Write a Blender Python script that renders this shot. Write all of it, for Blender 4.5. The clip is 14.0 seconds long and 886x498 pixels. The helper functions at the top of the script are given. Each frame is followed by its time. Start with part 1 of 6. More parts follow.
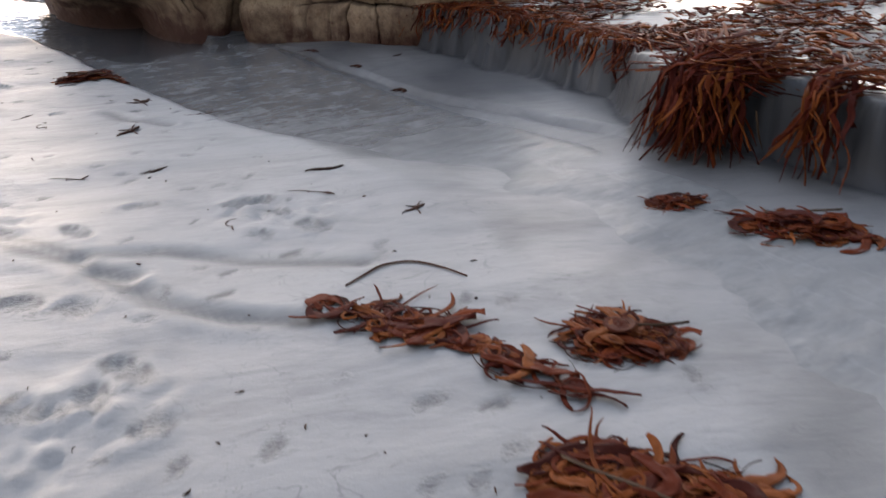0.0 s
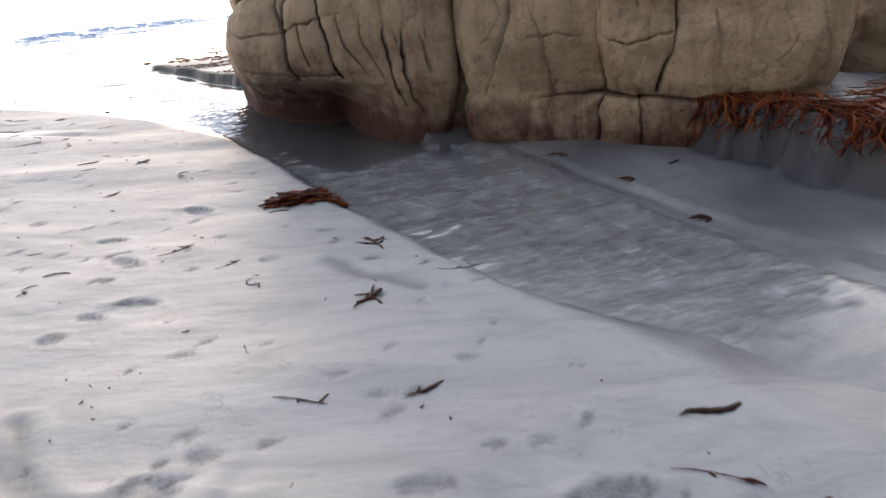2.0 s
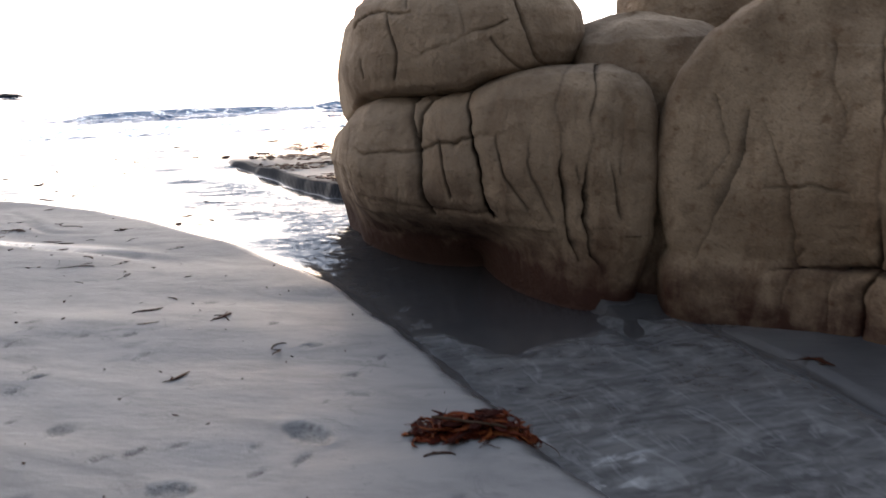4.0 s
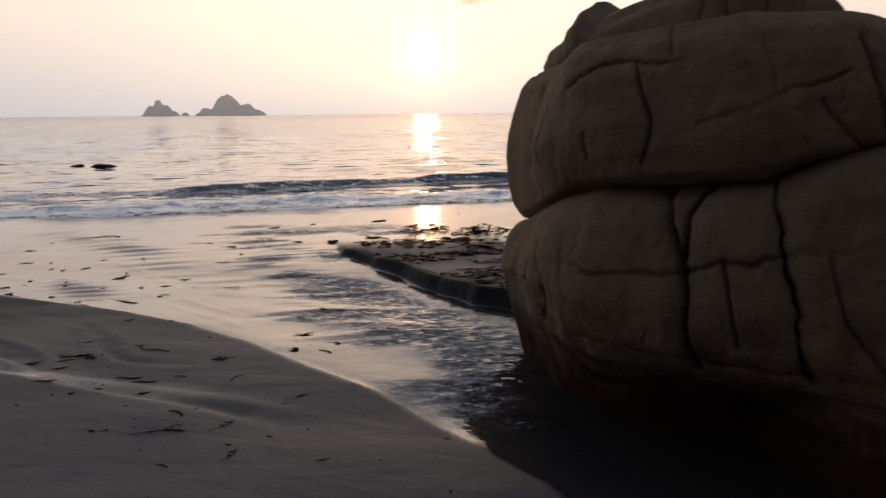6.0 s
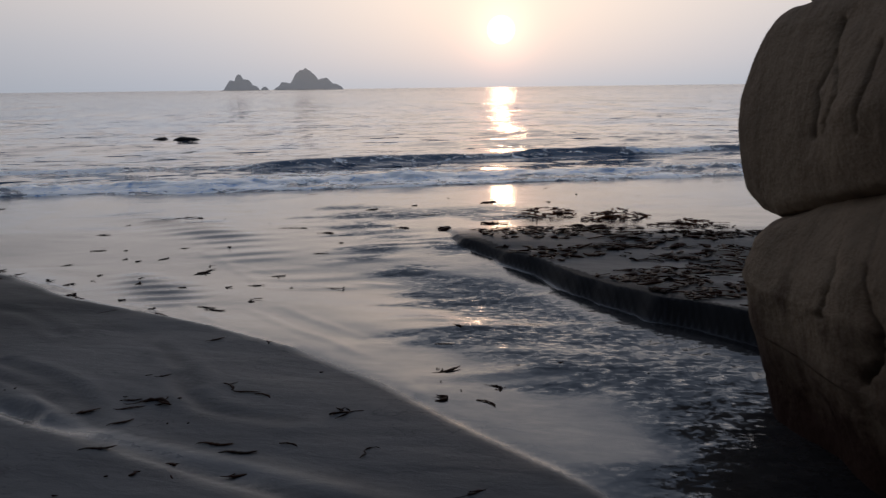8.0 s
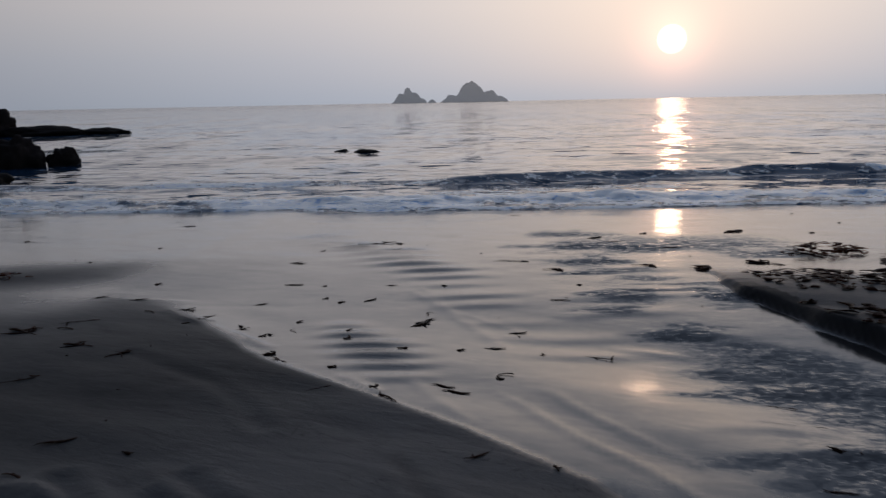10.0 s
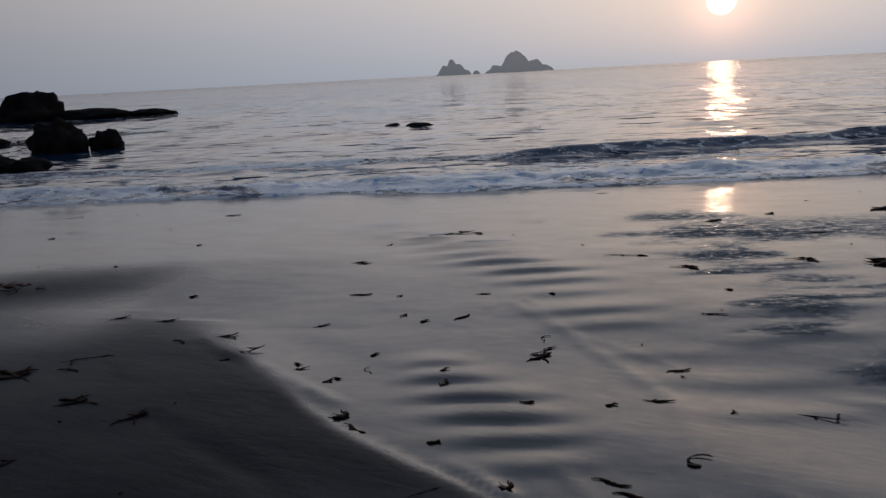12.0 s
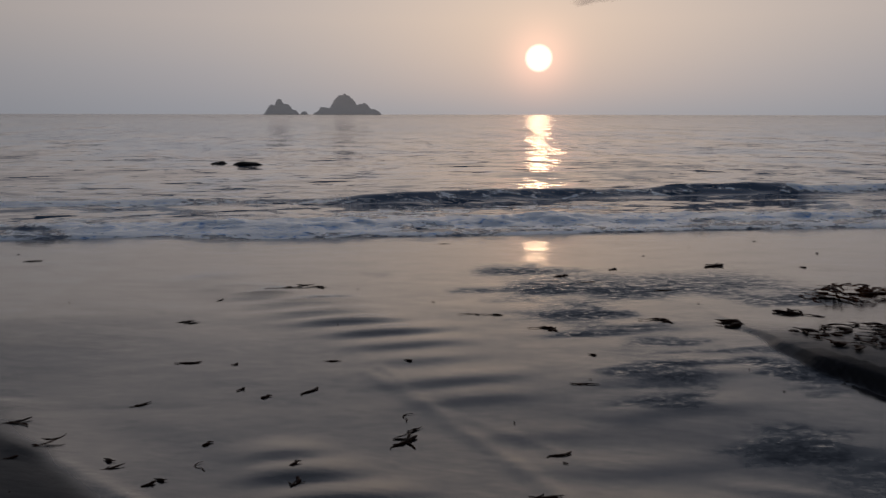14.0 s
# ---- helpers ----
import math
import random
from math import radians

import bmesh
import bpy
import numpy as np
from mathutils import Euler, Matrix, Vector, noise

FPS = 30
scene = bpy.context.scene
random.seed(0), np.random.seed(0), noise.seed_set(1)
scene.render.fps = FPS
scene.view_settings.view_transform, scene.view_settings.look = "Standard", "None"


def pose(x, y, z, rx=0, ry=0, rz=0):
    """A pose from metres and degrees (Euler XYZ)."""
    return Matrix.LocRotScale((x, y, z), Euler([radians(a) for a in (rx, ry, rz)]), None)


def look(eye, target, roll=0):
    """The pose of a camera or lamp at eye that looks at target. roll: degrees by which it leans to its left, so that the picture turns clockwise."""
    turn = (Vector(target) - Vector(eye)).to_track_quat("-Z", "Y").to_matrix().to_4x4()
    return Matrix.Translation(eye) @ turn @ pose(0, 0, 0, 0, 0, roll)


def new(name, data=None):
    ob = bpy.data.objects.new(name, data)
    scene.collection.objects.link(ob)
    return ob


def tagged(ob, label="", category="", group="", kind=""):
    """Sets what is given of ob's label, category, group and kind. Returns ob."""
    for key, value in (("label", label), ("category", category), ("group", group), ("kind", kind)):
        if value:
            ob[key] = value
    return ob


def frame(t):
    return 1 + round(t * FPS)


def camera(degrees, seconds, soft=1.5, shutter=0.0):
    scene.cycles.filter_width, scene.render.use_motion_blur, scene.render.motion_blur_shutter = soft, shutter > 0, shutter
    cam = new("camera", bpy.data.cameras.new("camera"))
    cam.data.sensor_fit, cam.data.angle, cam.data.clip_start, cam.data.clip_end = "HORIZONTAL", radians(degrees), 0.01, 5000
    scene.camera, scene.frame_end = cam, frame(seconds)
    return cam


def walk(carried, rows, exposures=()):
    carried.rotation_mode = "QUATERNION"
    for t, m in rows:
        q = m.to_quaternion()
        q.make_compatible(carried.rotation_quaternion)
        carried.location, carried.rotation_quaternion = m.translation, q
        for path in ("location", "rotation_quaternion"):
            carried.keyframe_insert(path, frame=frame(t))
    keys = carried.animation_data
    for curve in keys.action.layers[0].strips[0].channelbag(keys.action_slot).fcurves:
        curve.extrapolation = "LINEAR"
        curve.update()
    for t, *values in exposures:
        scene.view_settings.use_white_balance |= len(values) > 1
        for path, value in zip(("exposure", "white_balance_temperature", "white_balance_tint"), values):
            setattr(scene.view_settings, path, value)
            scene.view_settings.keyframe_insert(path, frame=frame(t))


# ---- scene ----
cam = camera(57.2, 14.0, soft=1.4, shutter=0.3)
PATH = [
    (0, (0.217, 0.271, 1.494), (1.219, 1.767, 0.624), -1.7),
    (0.5, (0.306, 0.743, 1.507), (1.317, 2.259, 0.682), -0.0),
    (1, (0.343, 1.219, 1.505), (1.305, 2.766, 0.68), -2.9),
    (1.5, (0.385, 1.776, 1.487), (1.089, 3.497, 0.75), -2.0),
    (2, (0.383, 2.321, 1.479), (1.105, 4.042, 0.761), -4.5),
    (2.5, (0.4, 2.935, 1.495), (1.221, 4.641, 0.85), -1.0),
    (3, (0.377, 3.449, 1.483), (1.097, 5.197, 0.831), -2.0),
    (3.5, (0.383, 4.028, 1.522), (1.103, 5.772, 0.858), -2.2),
    (3.7, (0.402, 4.225, 1.501), (1.078, 6.016, 0.92), -0.7),
    (5.8, (0.219, 6.514, 1.476), (0.778, 8.404, 1.132), -1.0),
    (6, (0.23, 6.695, 1.47), (0.724, 8.605, 1.14), -0.5),
    (6.5, (0.226, 7.145, 1.425), (0.563, 9.077, 1.034), -1.3),
    (7, (0.168, 7.55, 1.396), (0.515, 9.489, 1.048), -1.6),
    (7.5, (0.084, 7.972, 1.379), (0.318, 9.924, 1.013), -1.8),
    (8, (0.012, 8.402, 1.365), (0.326, 10.338, 0.975), -0.7),
    (8.5, (-0.175, 8.79, 1.365), (0.107, 10.723, 0.933), -1.6),
    (9, (-0.309, 9.239, 1.35), (-0.251, 11.194, 0.931), -0.6),
    (9.2, (-0.374, 9.398, 1.348), (-0.328, 11.366, 0.993), -0.1),
    (11.3, (-0.832, 11.093, 1.261), (-1.214, 13.02, 0.887), -1.7),
    (11.5, (-0.885, 11.2, 1.271), (-1.281, 13.122, 0.885), -1.1),
    (12, (-1.01, 11.552, 1.233), (-1.204, 13.498, 0.815), -3.0),
    (12.5, (-1.121, 11.814, 1.242), (-1.411, 13.776, 0.983), -0.1),
    (13, (-1.125, 11.994, 1.25), (-1.311, 13.969, 0.999), -0.9),
    (13.5, (-1.15, 12.047, 1.259), (-1.096, 14.026, 0.973), -0.6),
    (14, (-1.173, 12.081, 1.242), (-0.939, 14.04, 0.915), 0.1),
]
# the clip's camera closes down as it turns towards the low sun
EXPOSURES = [(0.0, 3.44, 6800, 10), (1.0, 3.54, 6850, 10), (2.0, 3.5, 6850, 10), (3.0, 3.1, 6550, 10), (3.7, 2.9, 6600, 10), (5.8, 0.36, 7200, 16), (6.5, -0.2, 6850, 10),
             (7.5, -0.3, 6200, 10), (8.5, -0.34, 5900, 10), (9.2, -0.5, 5850, 10), (11.5, -0.45, 5850, 10), (12.0, -0.6, 5900, 10), (12.5, -0.32, 5950, 10), (13.0, -0.82, 6100, 10), (14.0, -0.95, 6300, 12)]
walk(cam, [(t, look(eye, target, roll)) for t, eye, target, roll in PATH], EXPOSURES)

# ---------------------------------------------------------------- light
SUN_AZ, SUN_EL = radians(13.35), radians(3.8)
SUN_DIR = Vector((math.sin(SUN_AZ) * math.cos(SUN_EL), math.cos(SUN_AZ) * math.cos(SUN_EL), math.sin(SUN_EL)))
SEA = -0.36


def math_node(tree, op, a, b=None, c=None, clamp=False):
    n = tree.nodes.new("ShaderNodeMath")
    n.operation, n.use_clamp = op, clamp
    for slot, v in enumerate((a, b, c)):
        if v is None:
            continue
        if isinstance(v, (int, float)):
            n.inputs[slot].default_value = v
        else:
            tree.links.new(v, n.inputs[slot])
    return n.outputs[0]


def ramp(tree, fac, stops, interpolation="LINEAR"):
    n = tree.nodes.new("ShaderNodeValToRGB")
    n.color_ramp.interpolation = interpolation
    els = n.color_ramp.elements
    while len(els) < len(stops):
        els.new(0.5)
    for e, (p, c) in zip(els, stops):
        e.position = p
        e.color = (*c, 1.0) if len(c) == 3 else c
    if fac is not None:
        tree.links.new(fac, n.inputs[0])
    return n.outputs[0]


def mix_rgb(tree, fac, a, b, blend="MIX"):
    n = tree.nodes.new("ShaderNodeMix")
    n.data_type, n.blend_type = "RGBA", blend
    for slot, v in ((0, fac), (6, a), (7, b)):
        if isinstance(v, (int, float)):
            n.inputs[slot].default_value = v
        elif isinstance(v, tuple):
            n.inputs[slot].default_value = (*v, 1.0)
        else:
            tree.links.new(v, n.inputs[slot])
    return n.outputs[2]


def make_world():
    world = bpy.data.worlds.new("evening_sky")
    scene.world = world
    world.use_nodes = True
    t = world.node_tree
    t.nodes.clear()
    out, bg = t.nodes.new("ShaderNodeOutputWorld"), t.nodes.new("ShaderNodeBackground")
    sky = t.nodes.new("ShaderNodeTexSky")
    sky.sky_type, sky.sun_disc = "NISHITA", False
    sky.sun_elevation, sky.sun_rotation = SUN_EL, SUN_AZ
    sky.dust_density, sky.air_density, sky.ozone_density = 4.0, 1.0, 1.0
    coord = t.nodes.new("ShaderNodeTexCoord")
    way = coord.outputs["Generated"]
    split = t.nodes.new("ShaderNodeSeparateXYZ")
    t.links.new(way, split.inputs[0])
    dot = t.nodes.new("ShaderNodeVectorMath")
    dot.operation = "DOT_PRODUCT"
    dot.inputs[1].default_value = SUN_DIR
    t.links.new(way, dot.inputs[0])
    near = dot.outputs["Value"]
    # sea haze: pale mauve at the horizon, cream above it, dull blue overhead
    haze = ramp(t, math_node(t, "MAXIMUM", split.outputs[2], 0.0), [(0.0, (0.755, 0.765, 0.79)), (0.05, (0.885, 0.86, 0.855)), (0.11, (1.12, 1.00, 0.91)),
                                                                 (0.22, (1.12, 1.01, 0.94)), (0.34, (0.82, 0.80, 0.81)), (0.5, (0.44, 0.48, 0.56)), (1.0, (0.31, 0.375, 0.50))])
    # the half of the sky away from the sun is dimmer
    side = ramp(t, math_node(t, "MULTIPLY_ADD", near, 0.5, 0.5), [(0.0, (0.055, 0.060, 0.072)), (0.5, (0.28, 0.295, 0.32)), (0.8, (0.50, 0.51, 0.54)), (0.9, (0.73, 0.735, 0.755)), (0.96, (0.88, 0.88, 0.90)), (1.0, (1, 1, 1))])
    haze = mix_rgb(t, 1.0, haze, side, "MULTIPLY")
    soft = t.nodes.new("ShaderNodeVectorMath")
    soft.operation = "SCALE"
    soft.inputs["Scale"].default_value = 0.06
    t.links.new(sky.outputs[0], soft.inputs[0])
    both = mix_rgb(t, 0.85, soft.outputs[0], haze)
    # aureole and disc of the hazy sun
    up = math_node(t, "MAXIMUM", near, 0.0)
    for power, tint in ((40.0, (0.07, 0.035, 0.015)), (400.0, (0.15, 0.075, 0.035)), (1700.0, (0.72, 0.30, 0.18))):
        glow = math_node(t, "POWER", up, power)
        both = mix_rgb(t, glow, both, tint, "ADD")
    disc = math_node(t, "MULTIPLY", math_node(t, "SUBTRACT", near, math.cos(radians(0.98))), 1.0 / (math.cos(radians(0.58)) - math.cos(radians(0.98))), clamp=True)
    both = mix_rgb(t, 1.0, both, scaled(t, disc, (3.2, 2.3, 1.7)), "ADD")
    t.links.new(both, bg.inputs[0])
    bg.inputs[1].default_value = 1.0
    t.links.new(bg.outputs[0], out.inputs[0])


def scaled(t, fac, tint):
    n = t.nodes.new("ShaderNodeVectorMath")
    n.operation = "SCALE"
    n.inputs[0].default_value = tint
    t.links.new(fac, n.inputs["Scale"])
    return n.outputs[0]


make_world()
sun_data = bpy.data.lights.new("sun", "SUN")
sun_data.energy, sun_data.angle, sun_data.color = 0.012, radians(1.6), (1.0, 0.62, 0.34)
sun = new("sun", sun_data)
sun.matrix_world = look((0, 0, 30), Vector((0, 0, 30)) - SUN_DIR)

# ---------------------------------------------------------------- materials


def material(name):
    m = bpy.data.materials.new(name)
    m.use_nodes = True
    t = m.node_tree
    return m, t, t.nodes["Principled BSDF"]


def noise_tex(t, scale, detail=4.0, rough=0.55, coord=None, stretch=None, distortion=0.0):
    if coord is None:
        coord = t.nodes.new("ShaderNodeTexCoord").outputs["Object"]
    if stretch:
        mp = t.nodes.new("ShaderNodeMapping")
        mp.inputs["Scale"].default_value = stretch
        t.links.new(coord, mp.inputs[0])
        coord = mp.outputs[0]
    n = t.nodes.new("ShaderNodeTexNoise")
    n.inputs["Scale"].default_value, n.inputs["Detail"].default_value, n.inputs["Roughness"].default_value = scale, detail, rough
    n.inputs["Distortion"].default_value = distortion
    t.links.new(coord, n.inputs["Vector"])
    return n.outputs["Fac"]


def bump(t, height, strength, distance, normal=None):
    n = t.nodes.new("ShaderNodeBump")
    n.inputs["Strength"].default_value, n.inputs["Distance"].default_value = strength, distance
    t.links.new(height, n.inputs["Height"])
    if normal is not None:
        t.links.new(normal, n.inputs["Normal"])
    return n.outputs[0]


def wavy(t, layers):
    """A surface normal ruffled by layers of (scale, stretch, slope across, slope along, weight)."""
    geo = t.nodes.new("ShaderNodeNewGeometry")
    coord = t.nodes.new("ShaderNodeTexCoord").outputs["Object"]
    total = geo.outputs["Normal"]
    for scale, stretch, ax, ay, weight in layers:
        if scale is None:
            lean = t.nodes.new("ShaderNodeVectorMath")
            lean.operation = "MULTIPLY_ADD"
            t.links.new(weight, lean.inputs[0])
            lean.inputs[1].default_value = (ax, ay, 0)
            t.links.new(total, lean.inputs[2])
            total = lean.outputs[0]
            continue
        mp = t.nodes.new("ShaderNodeMapping")
        mp.inputs["Scale"].default_value = stretch
        t.links.new(coord, mp.inputs[0])
        n = t.nodes.new("ShaderNodeTexNoise")
        n.inputs["Scale"].default_value, n.inputs["Detail"].default_value, n.inputs["Roughness"].default_value, n.inputs["Distortion"].default_value = scale, 3.0, 0.55, 0.6
        t.links.new(mp.outputs[0], n.inputs["Vector"])
        ma = t.nodes.new("ShaderNodeVectorMath")
        ma.operation = "MULTIPLY_ADD"
        ma.inputs[1].default_value, ma.inputs[2].default_value = (2 * ax, 2 * ay, 0), (-ax, -ay, 0)
        t.links.new(n.outputs["Color"], ma.inputs[0])
        out = ma.outputs[0]
        if weight is not None:
            sc = t.nodes.new("ShaderNodeVectorMath")
            sc.operation = "SCALE"
            t.links.new(out, sc.inputs[0])
            t.links.new(weight, sc.inputs["Scale"])
            out = sc.outputs[0]
        add = t.nodes.new("ShaderNodeVectorMath")
        add.operation = "ADD"
        t.links.new(total, add.inputs[0])
        t.links.new(out, add.inputs[1])
        total = add.outputs[0]
    unit = t.nodes.new("ShaderNodeVectorMath")
    unit.operation = "NORMALIZE"
    t.links.new(total, unit.inputs[0])
    return unit.outputs[0]


def attribute(t, name):
    n = t.nodes.new("ShaderNodeAttribute")
    n.attribute_name = name
    return n.outputs["Fac"]


def sand_material():
    m, t, b = material("beach_sand")
    wet = attribute(t, "wet")
    turn = t.nodes.new("ShaderNodeMapping")
    turn.inputs["Rotation"].default_value = (0, 0, radians(24))
    t.links.new(t.nodes.new("ShaderNodeTexCoord").outputs["Object"], turn.inputs[0])
    along = turn.outputs[0]
    coarse, fine, streak = noise_tex(t, 1.1, 5), noise_tex(t, 160.0, 3), noise_tex(t, 1.5, 6, 0.62, along, (0.7, 1.9, 1.0), 2.0)
    spots = noise_tex(t, 11.0, 4, 0.7, along, (0.7, 1.5, 1.0), 0.5)
    dry = ramp(t, coarse, [(0.25, (0.142, 0.136, 0.130)), (0.6, (0.170, 0.164, 0.158)), (0.85, (0.192, 0.185, 0.178))])
    dry = mix_rgb(t, math_node(t, "MULTIPLY", ramp(t, streak, [(0.44, (0, 0, 0)), (0.66, (1, 1, 1))]), 0.55), dry, (0.078, 0.077, 0.079))
    dry = mix_rgb(t, math_node(t, "MULTIPLY", ramp(t, spots, [(0.58, (0, 0, 0)), (0.72, (1, 1, 1))]), 0.5), dry, (0.072, 0.07, 0.069))
    dry = mix_rgb(t, math_node(t, "MULTIPLY", fine, 0.30), dry, (0.078, 0.075, 0.072))
    # scratches and trails left by wind-blown weed
    trail = noise_tex(t, 2.6, 4, 0.6, along, (0.8, 1.3, 1.0), 1.6)
    where = ramp(t, noise_tex(t, 1.7, 3), [(0.50, (0, 0, 0)), (0.60, (1, 1, 1))])
    line = math_node(t, "SUBTRACT", 1.0, math_node(t, "MULTIPLY", math_node(t, "ABSOLUTE", math_node(t, "SUBTRACT", trail, 0.5)), 90.0), clamp=True)
    dry = mix_rgb(t, math_node(t, "MULTIPLY", math_node(t, "MULTIPLY", line, where), 0.7), dry, (0.045, 0.044, 0.043))
    # dark speckle and roughness in the bottoms of prints
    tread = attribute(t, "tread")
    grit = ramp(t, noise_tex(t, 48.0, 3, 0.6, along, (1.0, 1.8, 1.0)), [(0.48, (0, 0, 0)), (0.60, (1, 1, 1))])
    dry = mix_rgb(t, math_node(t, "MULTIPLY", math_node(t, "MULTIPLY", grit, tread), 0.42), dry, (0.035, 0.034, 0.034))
    # damp sand is darker; the same mask carries painted shade on steep faces
    damp_shade = attribute(t, "damp_shade")
    dry = mix_rgb(t, math_node(t, "MULTIPLY", damp_shade, math_node(t, "MULTIPLY_ADD", coarse, 0.6, 0.6, clamp=True)), dry, (0.030, 0.030, 0.032))
    wetc = mix_rgb(t, math_node(t, "MULTIPLY", damp_shade, 0.7), ramp(t, streak, [(0.3, (0.085, 0.081, 0.077)), (0.7, (0.055, 0.053, 0.051))]), (0.030, 0.030, 0.032))
    t.links.new(mix_rgb(t, wet, dry, wetc), b.inputs["Base Color"])
    gloss = ramp(t, wet, [(0.0, (0.61, 0.61, 0.61)), (0.35, (0.42, 0.42, 0.42)), (0.75, (0.15, 0.15, 0.15)), (1.0, (0.115, 0.115, 0.115))])
    t.links.new(math_node(t, "ADD", gloss, math_node(t, "MULTIPLY", math_node(t, "MAXIMUM", math_node(t, "SUBTRACT", streak, 0.5), 0.0), 0.25), clamp=True), b.inputs["Roughness"])
    t.links.new(math_node(t, "MULTIPLY_ADD", wet, 0.47, 1.43), b.inputs["IOR"])
    matt = math_node(t, "MULTIPLY", damp_shade, math_node(t, "SUBTRACT", 1.0, wet))
    t.links.new(math_node(t, "MULTIPLY_ADD", matt, -0.32, 0.5), b.inputs["Specular IOR Level"])
    ripple = noise_tex(t, 9.0, 4, 0.6, along, (0.6, 1.8, 1.0), 0.4)
    keep = math_node(t, "MULTIPLY_ADD", wet, -0.95, 1.0, clamp=True)
    rush = attribute(t, "rush")
    n0 = wavy(t, [(7.0, (0.9, 1.7, 1.0), 0.18, 0.34, rush), (16.0, (0.9, 1.5, 1.0), 0.28, 0.48, rush), (48.0, (0.9, 1.4, 1.0), 0.16, 0.26, rush), (None, None, -0.02, -0.22, rush), (2.2, (0.7, 1.6, 1.0), 0.02, 0.035, wet), (12.0, (0.9, 1.5, 1.0), 0.018, 0.028, wet)])
    n1 = bump(t, math_node(t, "MULTIPLY", fine, keep), 0.35, 0.003, n0)
    n1 = bump(t, math_node(t, "MULTIPLY", grit, tread), 0.45, 0.010, n1)
    n2 = bump(t, math_node(t, "MULTIPLY", ripple, math_node(t, "MULTIPLY_ADD", wet, -0.93, 1.0, clamp=True)), 0.4, 0.012, n1)
    t.links.new(n2, b.inputs["Normal"])
    return m


def sea_material():
    m, t, b = material("sea_water")
    foam = attribute(t, "foam")
    lace, fine = noise_tex(t, 2.2, 5, 0.62, None, (0.5, 1.0, 1.0), 1.2), noise_tex(t, 8.0, 4, 0.65, None, (0.6, 1.0, 1.0), 1.0)
    ragged = math_node(t, "ADD", math_node(t, "MULTIPLY_ADD", lace, 1.7, -0.85), math_node(t, "MULTIPLY_ADD", fine, 1.1, -0.55))
    cover = math_node(t, "MULTIPLY", math_node(t, "SUBTRACT", math_node(t, "ADD", foam, ragged), 0.5), 7.0, clamp=True)
    cover = math_node(t, "MULTIPLY", cover, math_node(t, "GREATER_THAN", foam, 0.02))
    white = ramp(t, fine, [(0.32, (0.10, 0.34, 0.74)), (0.46, (0.93, 0.97, 1.0))])
    chop = ramp(t, noise_tex(t, 0.16, 4, 0.6, None, (0.35, 1.0, 1.0)), [(0.35, (0.2, 0.2, 0.2)), (0.65, (1.0, 1.0, 1.0))])
    # short wavelets that turn a dark face to the beach
    fleck = ramp(t, noise_tex(t, 2.1, 3, 0.6, None, (0.36, 1.0, 1.0), 0.8), [(0.61, (0, 0, 0)), (0.645, (1, 1, 1))])
    fleck = math_node(t, "MULTIPLY", fleck, math_node(t, "SUBTRACT", 1.0, cover, clamp=True))
    t.links.new(mix_rgb(t, cover, (0.012, 0.060, 0.140), white), b.inputs["Base Color"])
    place = t.nodes.new("ShaderNodeSeparateXYZ")
    t.links.new(t.nodes.new("ShaderNodeTexCoord").outputs["Object"], place.inputs[0])
    far = ramp(t, math_node(t, "MULTIPLY", place.outputs[1], 0.002, clamp=True), [(0.05, (0.06, 0.06, 0.06)), (0.2, (0.09, 0.09, 0.09)), (1.0, (0.17, 0.17, 0.17))])
    t.links.new(math_node(t, "MULTIPLY_ADD", cover, 0.28, far, clamp=True), b.inputs["Roughness"])
    b.inputs["IOR"].default_value = 1.75
    # froth glitters: some of its light is thrown forwards
    t.links.new(math_node(t, "MULTIPLY", cover, 0.8), b.inputs["Metallic"])
    # chop and ripples near the beach; long tongues of ruffled water further out
    n = wavy(t, [(0.8, (0.30, 1.0, 1.0), 0.10, 0.13, chop), (0.28, (0.35, 1.0, 1.0), 0.07, 0.09, None), (3.2, (0.5, 1.0, 1.0), 0.18, 0.26, chop), (0.06, (0.4, 1.0, 1.0), 0.02, 0.08, None),
                 (0.5, (1.0, 0.35, 1.0), 0.34, 0.06, None), (0.15, (1.0, 0.2, 1.0), 0.38, 0.06, None), (None, None, -0.06, -0.6, fleck)])
    t.links.new(bump(t, math_node(t, "MULTIPLY", fine, cover), 0.7, 0.05, n), b.inputs["Normal"])
    return m


